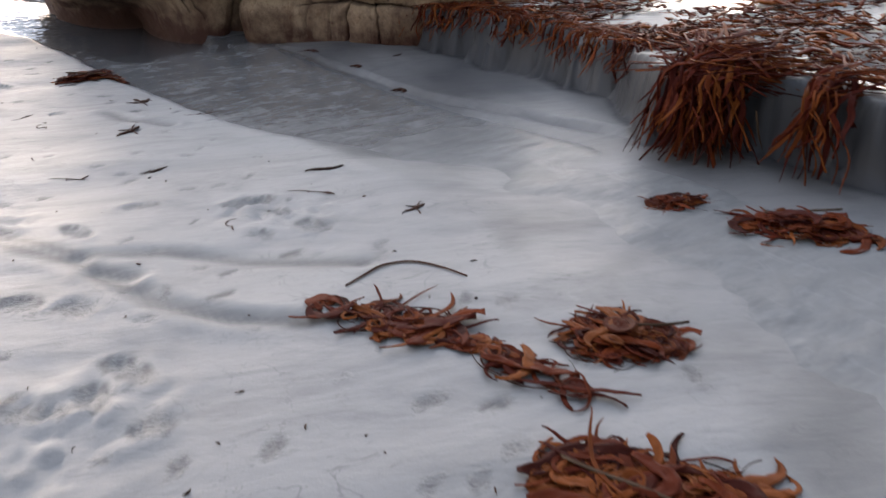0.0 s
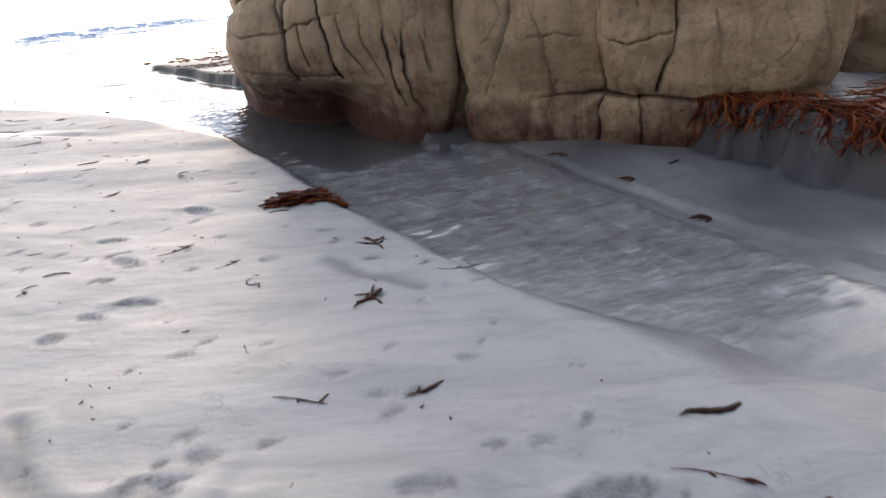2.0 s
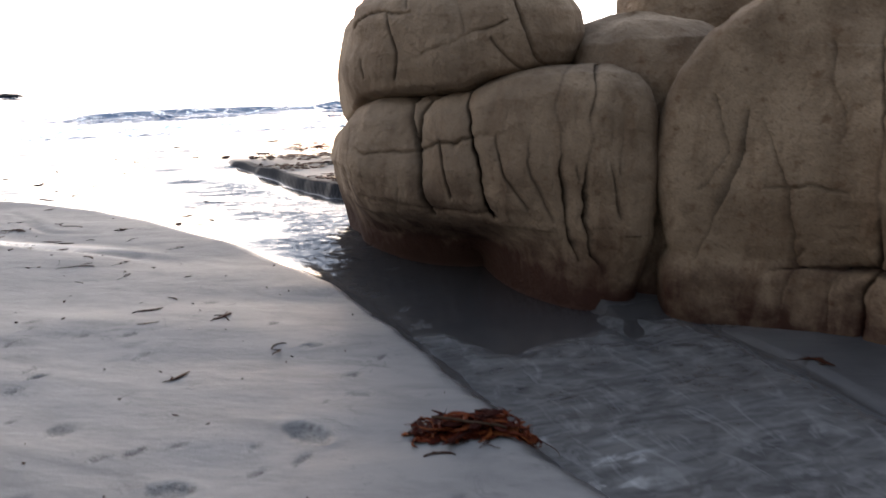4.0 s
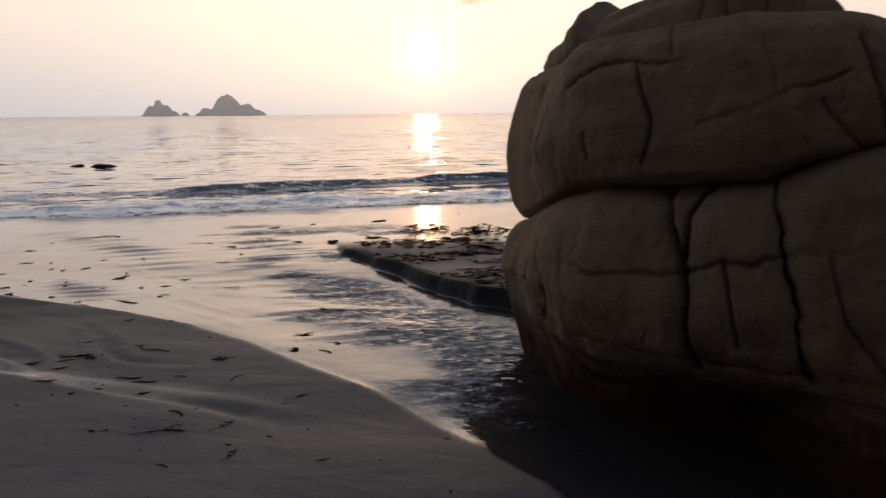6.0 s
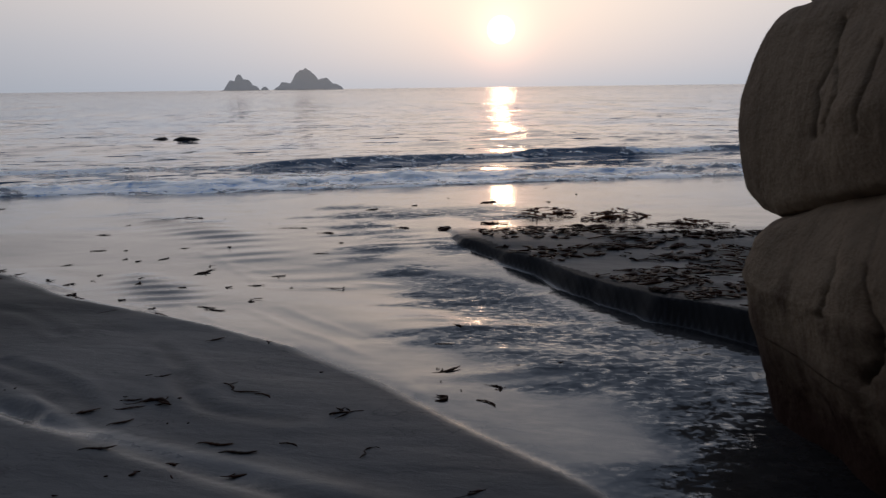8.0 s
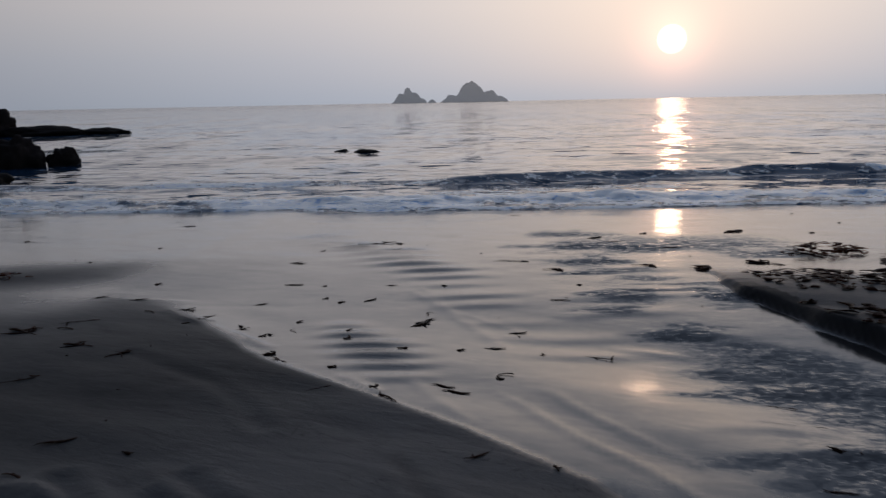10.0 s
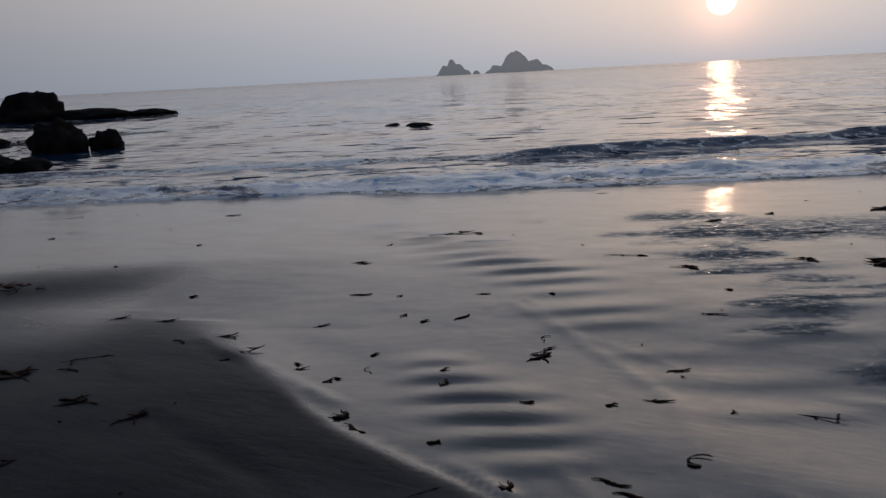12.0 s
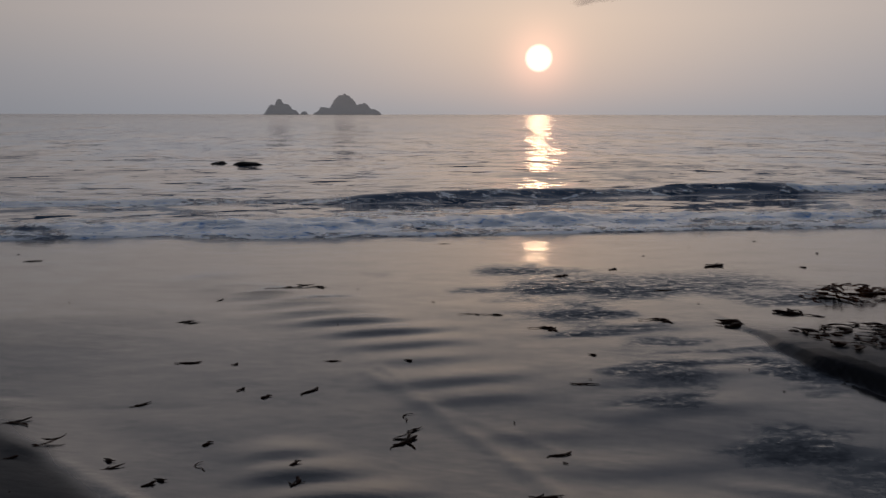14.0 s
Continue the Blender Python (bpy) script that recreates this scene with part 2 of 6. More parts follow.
def stream_material():
    m, t, b = material("stream_water")
    silt = attribute(t, "silt")
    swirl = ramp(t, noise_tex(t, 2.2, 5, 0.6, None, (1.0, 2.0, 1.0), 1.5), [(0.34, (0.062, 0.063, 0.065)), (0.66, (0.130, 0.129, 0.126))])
    # ripple glints painted in as pale streaks and strokes, with dark ones between
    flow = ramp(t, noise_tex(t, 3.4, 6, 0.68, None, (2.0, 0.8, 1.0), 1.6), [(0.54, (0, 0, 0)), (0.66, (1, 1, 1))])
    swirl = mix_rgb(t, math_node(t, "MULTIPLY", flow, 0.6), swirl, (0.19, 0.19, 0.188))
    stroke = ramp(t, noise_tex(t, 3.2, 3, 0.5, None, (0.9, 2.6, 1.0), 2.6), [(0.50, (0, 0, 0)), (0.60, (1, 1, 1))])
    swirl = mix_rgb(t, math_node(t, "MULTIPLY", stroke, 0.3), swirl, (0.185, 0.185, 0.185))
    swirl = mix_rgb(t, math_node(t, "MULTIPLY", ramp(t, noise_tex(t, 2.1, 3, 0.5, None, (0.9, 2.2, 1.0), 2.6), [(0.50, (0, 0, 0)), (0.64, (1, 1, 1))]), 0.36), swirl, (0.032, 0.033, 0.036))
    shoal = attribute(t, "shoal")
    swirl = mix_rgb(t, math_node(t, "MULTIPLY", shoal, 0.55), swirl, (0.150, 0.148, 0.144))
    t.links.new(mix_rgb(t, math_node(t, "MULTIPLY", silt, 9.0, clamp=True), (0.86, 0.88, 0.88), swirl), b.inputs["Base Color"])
    t.links.new(math_node(t, "MULTIPLY_ADD", silt, -0.93, 1.0), b.inputs["Transmission Weight"])
    t.links.new(math_node(t, "MULTIPLY_ADD", shoal, -0.20, math_node(t, "MULTIPLY_ADD", silt, 0.05, 1.33)), b.inputs["IOR"])
    t.links.new(math_node(t, "MULTIPLY_ADD", shoal, 0.25, math_node(t, "MULTIPLY_ADD", silt, 0.06, 0.07)), b.inputs["Roughness"])
    patch = ramp(t, noise_tex(t, 0.9, 3), [(0.35, (0.45, 0.45, 0.45)), (0.65, (1, 1, 1))])
    t.links.new(wavy(t, [(2.6, (1.0, 1.3, 1.0), 0.08, 0.10, patch), (4.5, (0.8, 2.4, 1.0), 0.20, 0.30, patch), (13.0, (0.7, 2.2, 1.0), 0.18, 0.30, patch)]), b.inputs["Normal"])
    return m


def rock_material(name, pale, dark, stain_shade, stain_top, size=1.0):
    m, t, b = material(name)
    big, mid, fine = noise_tex(t, 1.1 / size, 5), noise_tex(t, 5.0 / size, 6, 0.65), noise_tex(t, 70.0 / size, 4, 0.7)
    flow = noise_tex(t, 3.0 / size, 5, 0.6, None, (2.2, 2.2, 0.35), 0.6)
    col = ramp(t, big, [(0.34, dark), (0.50, tuple(0.5 * (a + c) for a, c in zip(dark, pale))), (0.64, pale)])
    col = mix_rgb(t, math_node(t, "MULTIPLY", ramp(t, flow, [(0.5, (0, 0, 0)), (0.72, (1, 1, 1))]), 0.5), col, (0.8 * dark[0], 0.62 * dark[1], 0.5 * dark[2]))
    col = mix_rgb(t, math_node(t, "MULTIPLY", ramp(t, mid, [(0.45, (0, 0, 0)), (0.75, (1, 1, 1))]), 0.5), col, tuple(0.62 * c for c in dark))
    col = mix_rgb(t, math_node(t, "MULTIPLY", ramp(t, fine, [(0.5, (0, 0, 0)), (0.72, (1, 1, 1))]), 0.45), col, tuple(0.4 * c for c in dark))
    col = mix_rgb(t, math_node(t, "MULTIPLY", ramp(t, noise_tex(t, 13.0 / size, 4, 0.6), [(0.58, (0, 0, 0)), (0.70, (1, 1, 1))]), 0.5), col, (0.7 * dark[0], 0.5 * dark[1], 0.36 * dark[2]))
    # the seaward end of the outcrop is paler: brighter skylight there put into the colour
    if name == "granite":
        here = t.nodes.new("ShaderNodeSeparateXYZ")
        t.links.new(t.nodes.new("ShaderNodeNewGeometry").outputs["Position"], here.inputs[0])
        reach = math_node(t, "SUBTRACT", math_node(t, "MULTIPLY", here.outputs[0], 0.727), math_node(t, "MULTIPLY_ADD", here.outputs[1], 0.686, -5.52))
        sky_lit = math_node(t, "MULTIPLY", math_node(t, "SUBTRACT", 2.0, reach), 0.6, clamp=True)
        col = mix_rgb(t, math_node(t, "MULTIPLY", sky_lit, 0.28), col, (0.36, 0.285, 0.21))
    # joints darkened: some black algae, and the shade of deep cracks painted in
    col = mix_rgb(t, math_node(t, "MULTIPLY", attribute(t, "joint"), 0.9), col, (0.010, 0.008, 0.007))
    # rusty weed film on the foot of the rock, with a ragged upper edge; painted shade of the undercut too
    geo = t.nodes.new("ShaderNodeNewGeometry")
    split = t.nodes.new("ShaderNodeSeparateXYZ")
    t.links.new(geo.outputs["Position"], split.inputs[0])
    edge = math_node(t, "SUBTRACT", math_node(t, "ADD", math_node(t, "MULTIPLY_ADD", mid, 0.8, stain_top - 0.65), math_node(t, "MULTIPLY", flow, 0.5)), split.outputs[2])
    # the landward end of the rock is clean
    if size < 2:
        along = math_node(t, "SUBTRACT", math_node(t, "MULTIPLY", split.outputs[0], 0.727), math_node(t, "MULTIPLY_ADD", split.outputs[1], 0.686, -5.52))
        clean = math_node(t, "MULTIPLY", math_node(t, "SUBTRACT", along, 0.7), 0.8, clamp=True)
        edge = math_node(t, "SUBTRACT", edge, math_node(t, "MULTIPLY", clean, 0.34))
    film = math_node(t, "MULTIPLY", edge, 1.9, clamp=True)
    col = mix_rgb(t, math_node(t, "MULTIPLY", film, 0.93), col, stain_shade)
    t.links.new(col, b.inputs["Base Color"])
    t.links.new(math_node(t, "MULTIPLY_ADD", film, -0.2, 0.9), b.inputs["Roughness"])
    b.inputs["Specular IOR Level"].default_value = 0.12
    pits = noise_tex(t, 24.0 / size, 5, 0.7)
    n = bump(t, fine, 0.35, 0.004 * size)
    n = bump(t, ramp(t, pits, [(0.28, (0, 0, 0)), (0.44, (1, 1, 1))]), 0.15, 0.008 * size, n)
    n = bump(t, mid, 0.8, 0.06 * size, n)
    t.links.new(n, b.inputs["Normal"])
    return m


def kelp_material(name, colours, rough=0.4):
    m, t, b = material(name)
    info = t.nodes.new("ShaderNodeObjectInfo")
    geo = t.nodes.new("ShaderNodeNewGeometry")
    pick = math_node(t, "FRACT", math_node(t, "ADD", info.outputs["Random"], geo.outputs["Random Per Island"]))
    col = ramp(t, pick, [(i / (len(colours) - 1), c) for i, c in enumerate(colours)])
    col = mix_rgb(t, math_node(t, "MULTIPLY", noise_tex(t, 22.0, 4), 0.7), col, tuple(0.35 * c for c in colours[0]))
    t.links.new(col, b.inputs["Base Color"])
    b.inputs["Roughness"].default_value = rough
    b.inputs["Specular IOR Level"].default_value = 0.025
    t.links.new(bump(t, noise_tex(t, 60.0, 3), 0.4, 0.004), b.inputs["Normal"])
    return m


SAND = sand_material()
SEAWATER = sea_material()
STREAM = stream_material()
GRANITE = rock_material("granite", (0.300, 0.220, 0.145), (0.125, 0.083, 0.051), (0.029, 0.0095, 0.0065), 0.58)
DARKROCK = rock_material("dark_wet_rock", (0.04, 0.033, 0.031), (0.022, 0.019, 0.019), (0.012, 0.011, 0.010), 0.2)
# sea haze painted into the islands: bluish colour, half transparent below
ISLAND = rock_material("hazed_island_rock", (0.20, 0.24, 0.30), (0.14, 0.17, 0.22), (0.14, 0.16, 0.2), -5.0, 40.0)
tree = ISLAND.node_tree
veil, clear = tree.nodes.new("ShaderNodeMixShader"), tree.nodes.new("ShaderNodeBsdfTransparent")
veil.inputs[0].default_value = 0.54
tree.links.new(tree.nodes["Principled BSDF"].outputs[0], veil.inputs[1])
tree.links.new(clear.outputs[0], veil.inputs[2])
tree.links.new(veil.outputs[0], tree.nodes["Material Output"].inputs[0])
KELP = kelp_material("rusty_kelp", [(0.020, 0.004, 0.003), (0.050, 0.008, 0.004), (0.10, 0.019, 0.006), (0.16, 0.046, 0.010), (0.075, 0.012, 0.005), (0.028, 0.005, 0.003)], 0.55)
REDKELP = kelp_material("dark_red_kelp", [(0.026, 0.006, 0.004), (0.065, 0.012, 0.006), (0.13, 0.027, 0.008), (0.19, 0.058, 0.016), (0.045, 0.009, 0.005)], 0.45)
SCRAP = kelp_material("dark_weed", [(0.022, 0.011, 0.008), (0.06, 0.022, 0.012), (0.035, 0.016, 0.011)])
STEMMAT = kelp_material("pale_stem", [(0.055, 0.034, 0.022), (0.09, 0.06, 0.04)], 0.6)

# ---------------------------------------------------------------- helpers for form


def lattice(ix, iy, seed):
    v = np.sin(ix * 127.1 + iy * 311.7 + seed * 74.7) * 43758.5453
    return v - np.floor(v)


def value_noise(x, y, seed=0):
    ix, iy = np.floor(x), np.floor(y)
    fx, fy = x - ix, y - iy
    fx, fy = fx * fx * (3 - 2 * fx), fy * fy * (3 - 2 * fy)
    a, b = lattice(ix, iy, seed), lattice(ix + 1, iy, seed)
    c, d = lattice(ix, iy + 1, seed), lattice(ix + 1, iy + 1, seed)
    return (a + (b - a) * fx) * (1 - fy) + (c + (d - c) * fx) * fy - 0.5


def fbm(x, y, seed=0, octaves=4):
    x, y = np.asarray(x, float), np.asarray(y, float)
    total, amp = np.zeros(np.broadcast(x, y).shape), 1.0
    for k in range(octaves):
        total = total + amp * value_noise(x * 2 ** k + 17.3 * k, y * 2 ** k - 9.1 * k, seed + k)
        amp *= 0.5
    return total


def sstep(a, b, v):
    u = np.clip((v - a) / (b - a), 0, 1)
    return u * u * (3 - 2 * u)


def mesh_object(name, verts, faces, mat, smooth=True, attrs=None):
    verts, faces = np.asarray(verts, np.float32), np.asarray(faces, np.int32)
    me = bpy.data.meshes.new(name)
    me.vertices.add(len(verts))
    me.vertices.foreach_set("co", verts.ravel())
    me.loops.add(faces.size)
    me.loops.foreach_set("vertex_index", faces.ravel())
    me.polygons.add(len(faces))
    me.polygons.foreach_set("loop_start", np.arange(0, faces.size, faces.shape[1], dtype=np.int32))
    me.update(calc_edges=True)
    me.validate()
    me.materials.append(mat)
    me.polygons.foreach_set("use_smooth", np.full(len(me.polygons), smooth))
    for key, values in (attrs or {}).items():
        a = me.attributes.new(key, "FLOAT", "POINT")
        a.data.foreach_set("value", np.asarray(values, np.float32).ravel())
    me.update()
    return new(name, me)


def grid_faces(rows, cols, wrap=False):
    i, j = np.meshgrid(np.arange(rows - 1), np.arange(cols if wrap else cols - 1), indexing="ij")
    k = (j + 1) % cols
    return np.stack([i * cols + j, i * cols + k, (i + 1) * cols + k, (i + 1) * cols + j], -1).reshape(-1, 4)


def grid_object(name, X, Y, Z, mat, attrs=None):
    verts = np.stack([X, Y, Z], -1).reshape(-1, 3)
    return mesh_object(name, verts, grid_faces(*X.shape), mat, True, attrs)


def graded(lo, hi, step, far_lo, far_hi, grow=1.18):
    core = list(np.arange(lo, hi + step / 2, step))
    up, s = [], step
    while (up[-1] if up else core[-1]) < far_hi:
        s *= grow
        up.append((up[-1] if up else core[-1]) + s)
    down, s = [], step
    while (down[-1] if down else core[0]) > far_lo:
        s *= grow
        down.append((down[-1] if down else core[0]) - s)
    return np.array(down[::-1] + core + up)


# ---------------------------------------------------------------- the lie of the beach
BASE_Y = [-60, -10, 0, 3.5, 6, 9, 12, 14, 16, 18, 20, 23, 26, 32, 60]
BASE_Z = [1.2, 0.15, 0.03, 0.0, -0.08, -0.07, -0.045, -0.09, -0.15, -0.18, -0.26, -0.36, -0.50, -0.9, -3.0]
# the edge of the sand flat over the stream, from the sea end inland
EDGE_Y = [-4, 0, 1.0, 2.0, 2.4, 2.9, 3.5, 4.2, 4.9, 5.5, 6.3, 7.1, 7.9, 8.6, 9.7, 10.8, 11.5, 12.2, 12.9, 13.4, 13.9, 14.6, 15.2, 15.6, 15.9, 16.2, 16.5, 16.9, 19.5]
EDGE_X = [1.7, 1.75, 1.82, 1.92, 2.03, 2.17, 2.25, 2.2, 2.08, 1.95, 1.83, 1.72, 1.66, 1.59, 1.42, 1.0, 0.64, 0.3, -0.15, -0.62, -1.15, -1.85, -2.42, -2.85, -3.1, -3.4, -8.0, -40.0, -60.0]
# the sand bank behind the boulder and the wrack terrace beside it
BANK_Y = [9.0, 10.5, 11.5, 12.8, 13.4, 14.3, 15.2, 16.3, 16.6]
BANK_X = [3.1, 3.0, 2.85, 2.62, 2.3, 2.03, 1.76, 1.5, 1.5]
SCARP_Y = [-4, 0, 2.1, 2.6, 3.0, 3.4, 3.9, 4.4, 5.2, 6.2, 7.4, 8.5]
SCARP_X = [4.2, 4.15, 4.1, 4.05, 3.9, 3.85, 4.15, 4.45, 4.68, 4.68, 4.66, 4.9]


# ripple marks on the ebbed flat: place, half length, height
RIPPLES = [(-1.44, 15.33, 0.16, 0.016), (-1.37, 15.12, 0.2, 0.022), (-1.24, 14.88, 0.26, 0.026), (-1.15, 14.65, 0.26, 0.028), (-1.07, 14.42, 0.25, 0.022), (-0.98, 14.18, 0.2, 0.014), (-2.42, 19.62, 0.36, 0.034), (-2.2, 19.15, 0.34, 0.03),
           (-1.86, 18.82, 0.3, 0.032), (-1.5, 18.41, 0.42, 0.03), (-1.34, 18.05, 0.36, 0.022), (-1.17, 17.72, 0.34, 0.024), (-0.94, 17.4, 0.36, 0.02), (-0.81, 17.08, 0.38, 0.024), (-0.72, 16.74, 0.34, 0.016), (-0.63, 16.32, 0.36, 0.020),
           (-0.54, 16.0, 0.34, 0.018), (-0.3, 15.5, 0.3, 0.010), (0.05, 15.15, 0.42, 0.016), (0.1, 14.75, 0.45, 0.016), (0.45, 15.75, 0.4, 0.022), (0.6, 16.25, 0.45, 0.022), (0.2, 19.9, 0.7, 0.026), (0.6, 18.75, 0.6, 0.024),
           (0.85, 15.2, 0.35, 0.024), (1.3, 14.2, 0.5, 0.028), (1.2, 13.25, 0.55, 0.028), (1.2, 12.3, 0.5, 0.026), (0.75, 13.5, 0.25, 0.018), (0.85, 17.3, 0.45, 0.022)]
# patches of fine ruffled water: place, half width, half depth
RUFFLES = [(0.15, 19.9, 0.6, 0.2), (0.6, 18.75, 0.62, 0.38), (1.1, 18.6, 0.42, 0.32), (0.64, 17.7, 0.35, 0.14), (0.85, 17.2, 0.42, 0.26), (0.6, 16.26, 0.4, 0.2), (0.5, 15.8, 0.32, 0.17), (0.83, 15.2, 0.36, 0.24), (1.4, 14.2, 0.55, 0.36),
           (1.25, 13.2, 0.6, 0.34), (1.2, 12.3, 0.5, 0.3), (1.7, 12.9, 0.4, 0.5), (1.3, 16.2, 0.25, 0.3)]


def lay(x, y):
    """Height of the sand and how wet it is."""
    x, y = np.asarray(x, float), np.asarray(y, float)
    z = np.interp(y, BASE_Y, BASE_Z)
    wob = (0.10 - 0.06 * sstep(10, 12, y)) * fbm(y * 1.1, x * 0.3, 3, 3) + 0.05 * fbm(y * 5.0, x * 0.3, 4, 3) * (y < 9)
    ex = np.interp(y, EDGE_Y, EDGE_X) + wob
    slope = np.interp(y, [9, 12, 16], [1.0, 0.72, 0.65])
    d = (x - ex) * slope
    dz = (x - np.maximum(ex, -3.4)) * slope
    inland = 1 - sstep(9.5, 11.0, y)
    shelve = np.interp(y, [3.0, 5.5], [0.9, 0.32])
    drop = inland * np.interp(y, [3.2, 4.4, 6.2], [0.06, 0.13, 0.19]) * sstep(-0.03, shelve, d) + (1 - inland) * (0.030 * sstep(-0.05, 0.55, dz) + 0.10 * sstep(0.6, 1.9, dz) * (1 - sstep(14.0, 16.5, y)))
    z = z - drop + 0.008 * np.exp(-(dz / 0.5) ** 2) * (dz < 0) * sstep(8, 11, y)
    wet = sstep(-0.03, np.interp(y, [3.0, 5.5, 13.5, 14.5, 15.3, 15.9, 16.2], [0.7, 0.06, 0.05, 0.06, 0.14, 0.35, 0.5]), d + 0.12 * fbm(x * 1.2, y * 1.2, 14, 3) * sstep(12.5, 15, y)) * 0.94
    left = sstep(-0.7, 1.1, y - 15.6 - 0.1 * (x + 3.4) + 0.3 * fbm(x * 0.9, y * 0.9, 16, 3))
    mound = np.exp(-(((x + 4.7) / 1.6) ** 2 + ((y - 17.0 - 0.25 * (x + 4.7)) / 0.75) ** 2))
    share = sstep(-3.9, -2.7, x)
    wet = wet * share + 0.94 * left * (1 - 0.8 * mound) * (1 - share)
    z = z + 0.02 * mound
    sheen = sstep(14.0, 17.0, y - 0.3 * np.minimum(x + 1.5, 0) + 0.5 * fbm(x * 0.6, y * 0.6, 24, 3)) * (x < 1.0)
    wet = np.maximum(wet, 0.25 * sheen * (1 - 0.6 * mound))
    wet = wet * np.interp(y, [3.5, 6.0, 9.3], [0.12, 0.22, 1.0])
    # bar beyond the stream, rising to the terrace
    brink = np.interp(y, [2, 3.4, 4.4, 5.2, 6.0, 6.8, 7.7, 8.6], [3.9, 3.85, 3.79, 3.70, 3.72, 3.67, 3.64, 3.58]) + 0.05 * fbm(y * 1.8, x * 0.3, 27, 3)
    bar = sstep(0.0, 0.05, x - brink) * (1 - sstep(7.8, 8.8, y)) * inland * sstep(2.4, 3.6, y)
    z, wet = z + 0.035 * bar, wet * (1 - 0.75 * bar)
    sx = np.interp(y, SCARP_Y, SCARP_X) + 0.16 * fbm(y * 2.3, x * 0.5, 11, 3) + 0.09 * fbm(y * 8.0, x * 16.0, 13, 3)
    up = sstep(0.0, 0.12, x - sx) * (1 - sstep(8.2, 9.0, y))
    z = z + up * (0.40 + 0.06 * fbm(x * 0.8, y * 0.8, 5, 3))
    wet = wet * (1 - up) + up * 0.75 * sstep(0.10, 0.28, fbm(x * 0.9, y * 1.5, 31, 3)) * sstep(0.2, 0.4, x - sx)
    kx = np.interp(y, BANK_Y, BANK_X) + 0.10 * fbm(y * 2.0, x * 0.4, 21, 3) + 0.02 * fbm(y * 7.0, x * 0.4, 22, 2)
    rim = sstep(-0.06, 0.0, x - kx) * sstep(8.6, 9.4, y) * (1 - sstep(15.6, 17.6, y + 0.25 * (x - 3)))
    ledge = sstep(-0.008, 0.045, x - kx) * sstep(8.6, 9.4, y) * (1 - sstep(15.6, 17.6, y + 0.25 * (x - 3)))
    z = z + np.interp(y, [12.0, 13.2, 14.5, 16.5], [0.19, 0.16, 0.12, 0.045]) * ledge
    wet = wet * (1 - 0.95 * rim)
    # damp patches that have drained, and wet rills on the flat
    drained = sstep(0.10, 0.30, fbm(x * 0.45 + 3.1, y * 0.8, 41, 4)) * (y > 11) * (1 - sstep(18, 21, y))
    wet = wet * (1 - 0.12 * drained)
    q = y - np.interp(x, [-5.0, -1.86, -1.45, -1.1, -0.76, -0.38, -0.1, 0.3, 0.8], [14.4, 12.25, 11.97, 11.75, 11.5, 11.2, 10.98, 10.65, 10.3]) - 0.07 * fbm(x * 1.6, y * 0.5, 9, 3)
    span = sstep(-4.6, -2.6, x) * (1 - sstep(-0.3, 0.6, x)) * (d < 0)
    rill = sstep(0.0, 0.05, q) * (1 - sstep(0.12, 0.50, q)) * span
    braid = fbm(x * 1.5 + y, (x * 0.55 + y * 0.83) * 7.0, 8, 4)
    wet = np.maximum(wet, 0.62 * rill * (0.3 + 0.7 * sstep(-0.25, 0.1, braid)))
    z = z + span * (0.020 * np.exp(-(np.minimum(q, 0) / 0.5) ** 2) * (1 - sstep(0.0, 0.09, q)) + 0.016 * braid * sstep(0.0, 0.1, q) * (1 - sstep(0.4, 0.9, q)))
    wet = np.maximum(wet, sstep(21.0, 22.5, y))
    wet = np.maximum(wet, 0.16 * (1 - sstep(3, 12, y)))
    # relief: soft swells, low ripples, drag marks
    z = z + (0.022 - 0.017 * wet) * fbm(x * 0.55, y * 0.55, 1, 3)
    along, over = x * 0.91 - y * 0.41, x * 0.41 + y * 0.91
    z = z + (0.030 * fbm(along * 0.8, over * 2.0, 2, 2) + 0.005 * fbm(along * 2.6, over * 6.5, 12, 3)) * (1 - 0.94 * wet) * (x > -9)
    # ripple marks: short crests with a steep landward face, drained on top
    flat = (y > 11.3) & (y < 20.6) & (x > -3.4) & (x < 2.5)
    crests, ruffled = np.zeros(z.shape), np.zeros(z.shape)
    if flat.any():
        fx, fy = x[flat], y[flat]
        c, r = np.zeros(fx.shape), np.zeros(fx.shape)
        wave, torn = 0.06 * fbm(fx * 2.0, fy * 1.2, 6, 2), 1.9 * fbm(fx * 1.1, fy * 4.2, 19, 4)
        for rx, ry, half, tall in RIPPLES:
            v = fy - ry - 0.10 * (fx - rx) - wave
            long = 0.10 + 0.06 * (ry - 14) / 5
            c = np.maximum(c, (0.4 if rx > -0.1 else 0.85 if ry < 15.4 else 0.5 if ry < 17.2 else 1.1) * tall * np.exp(-np.abs((fx - rx) / half) ** 2.4) * np.exp(-(v / np.where(v < 0, 0.62 * long, 1.2 * long)) ** 2))
        for px, py, a, b in RUFFLES:
            r = np.maximum(r, 1.3 - np.sqrt(((fx - px) / a) ** 2 + ((fy - py) / b) ** 2) + torn)
        crests[flat], ruffled[flat] = c, r
    z = z + crests
    wet = wet * (1 - 0.35 * np.clip(crests / 0.03, 0, 1))
    rx = np.interp(y, [8.0, 9.5, 11, 12, 13.5, 15, 17, 19.6], [1.75, 1.45, 0.9, 0.7, 0.7, 0.6, 0.35, 0.1])
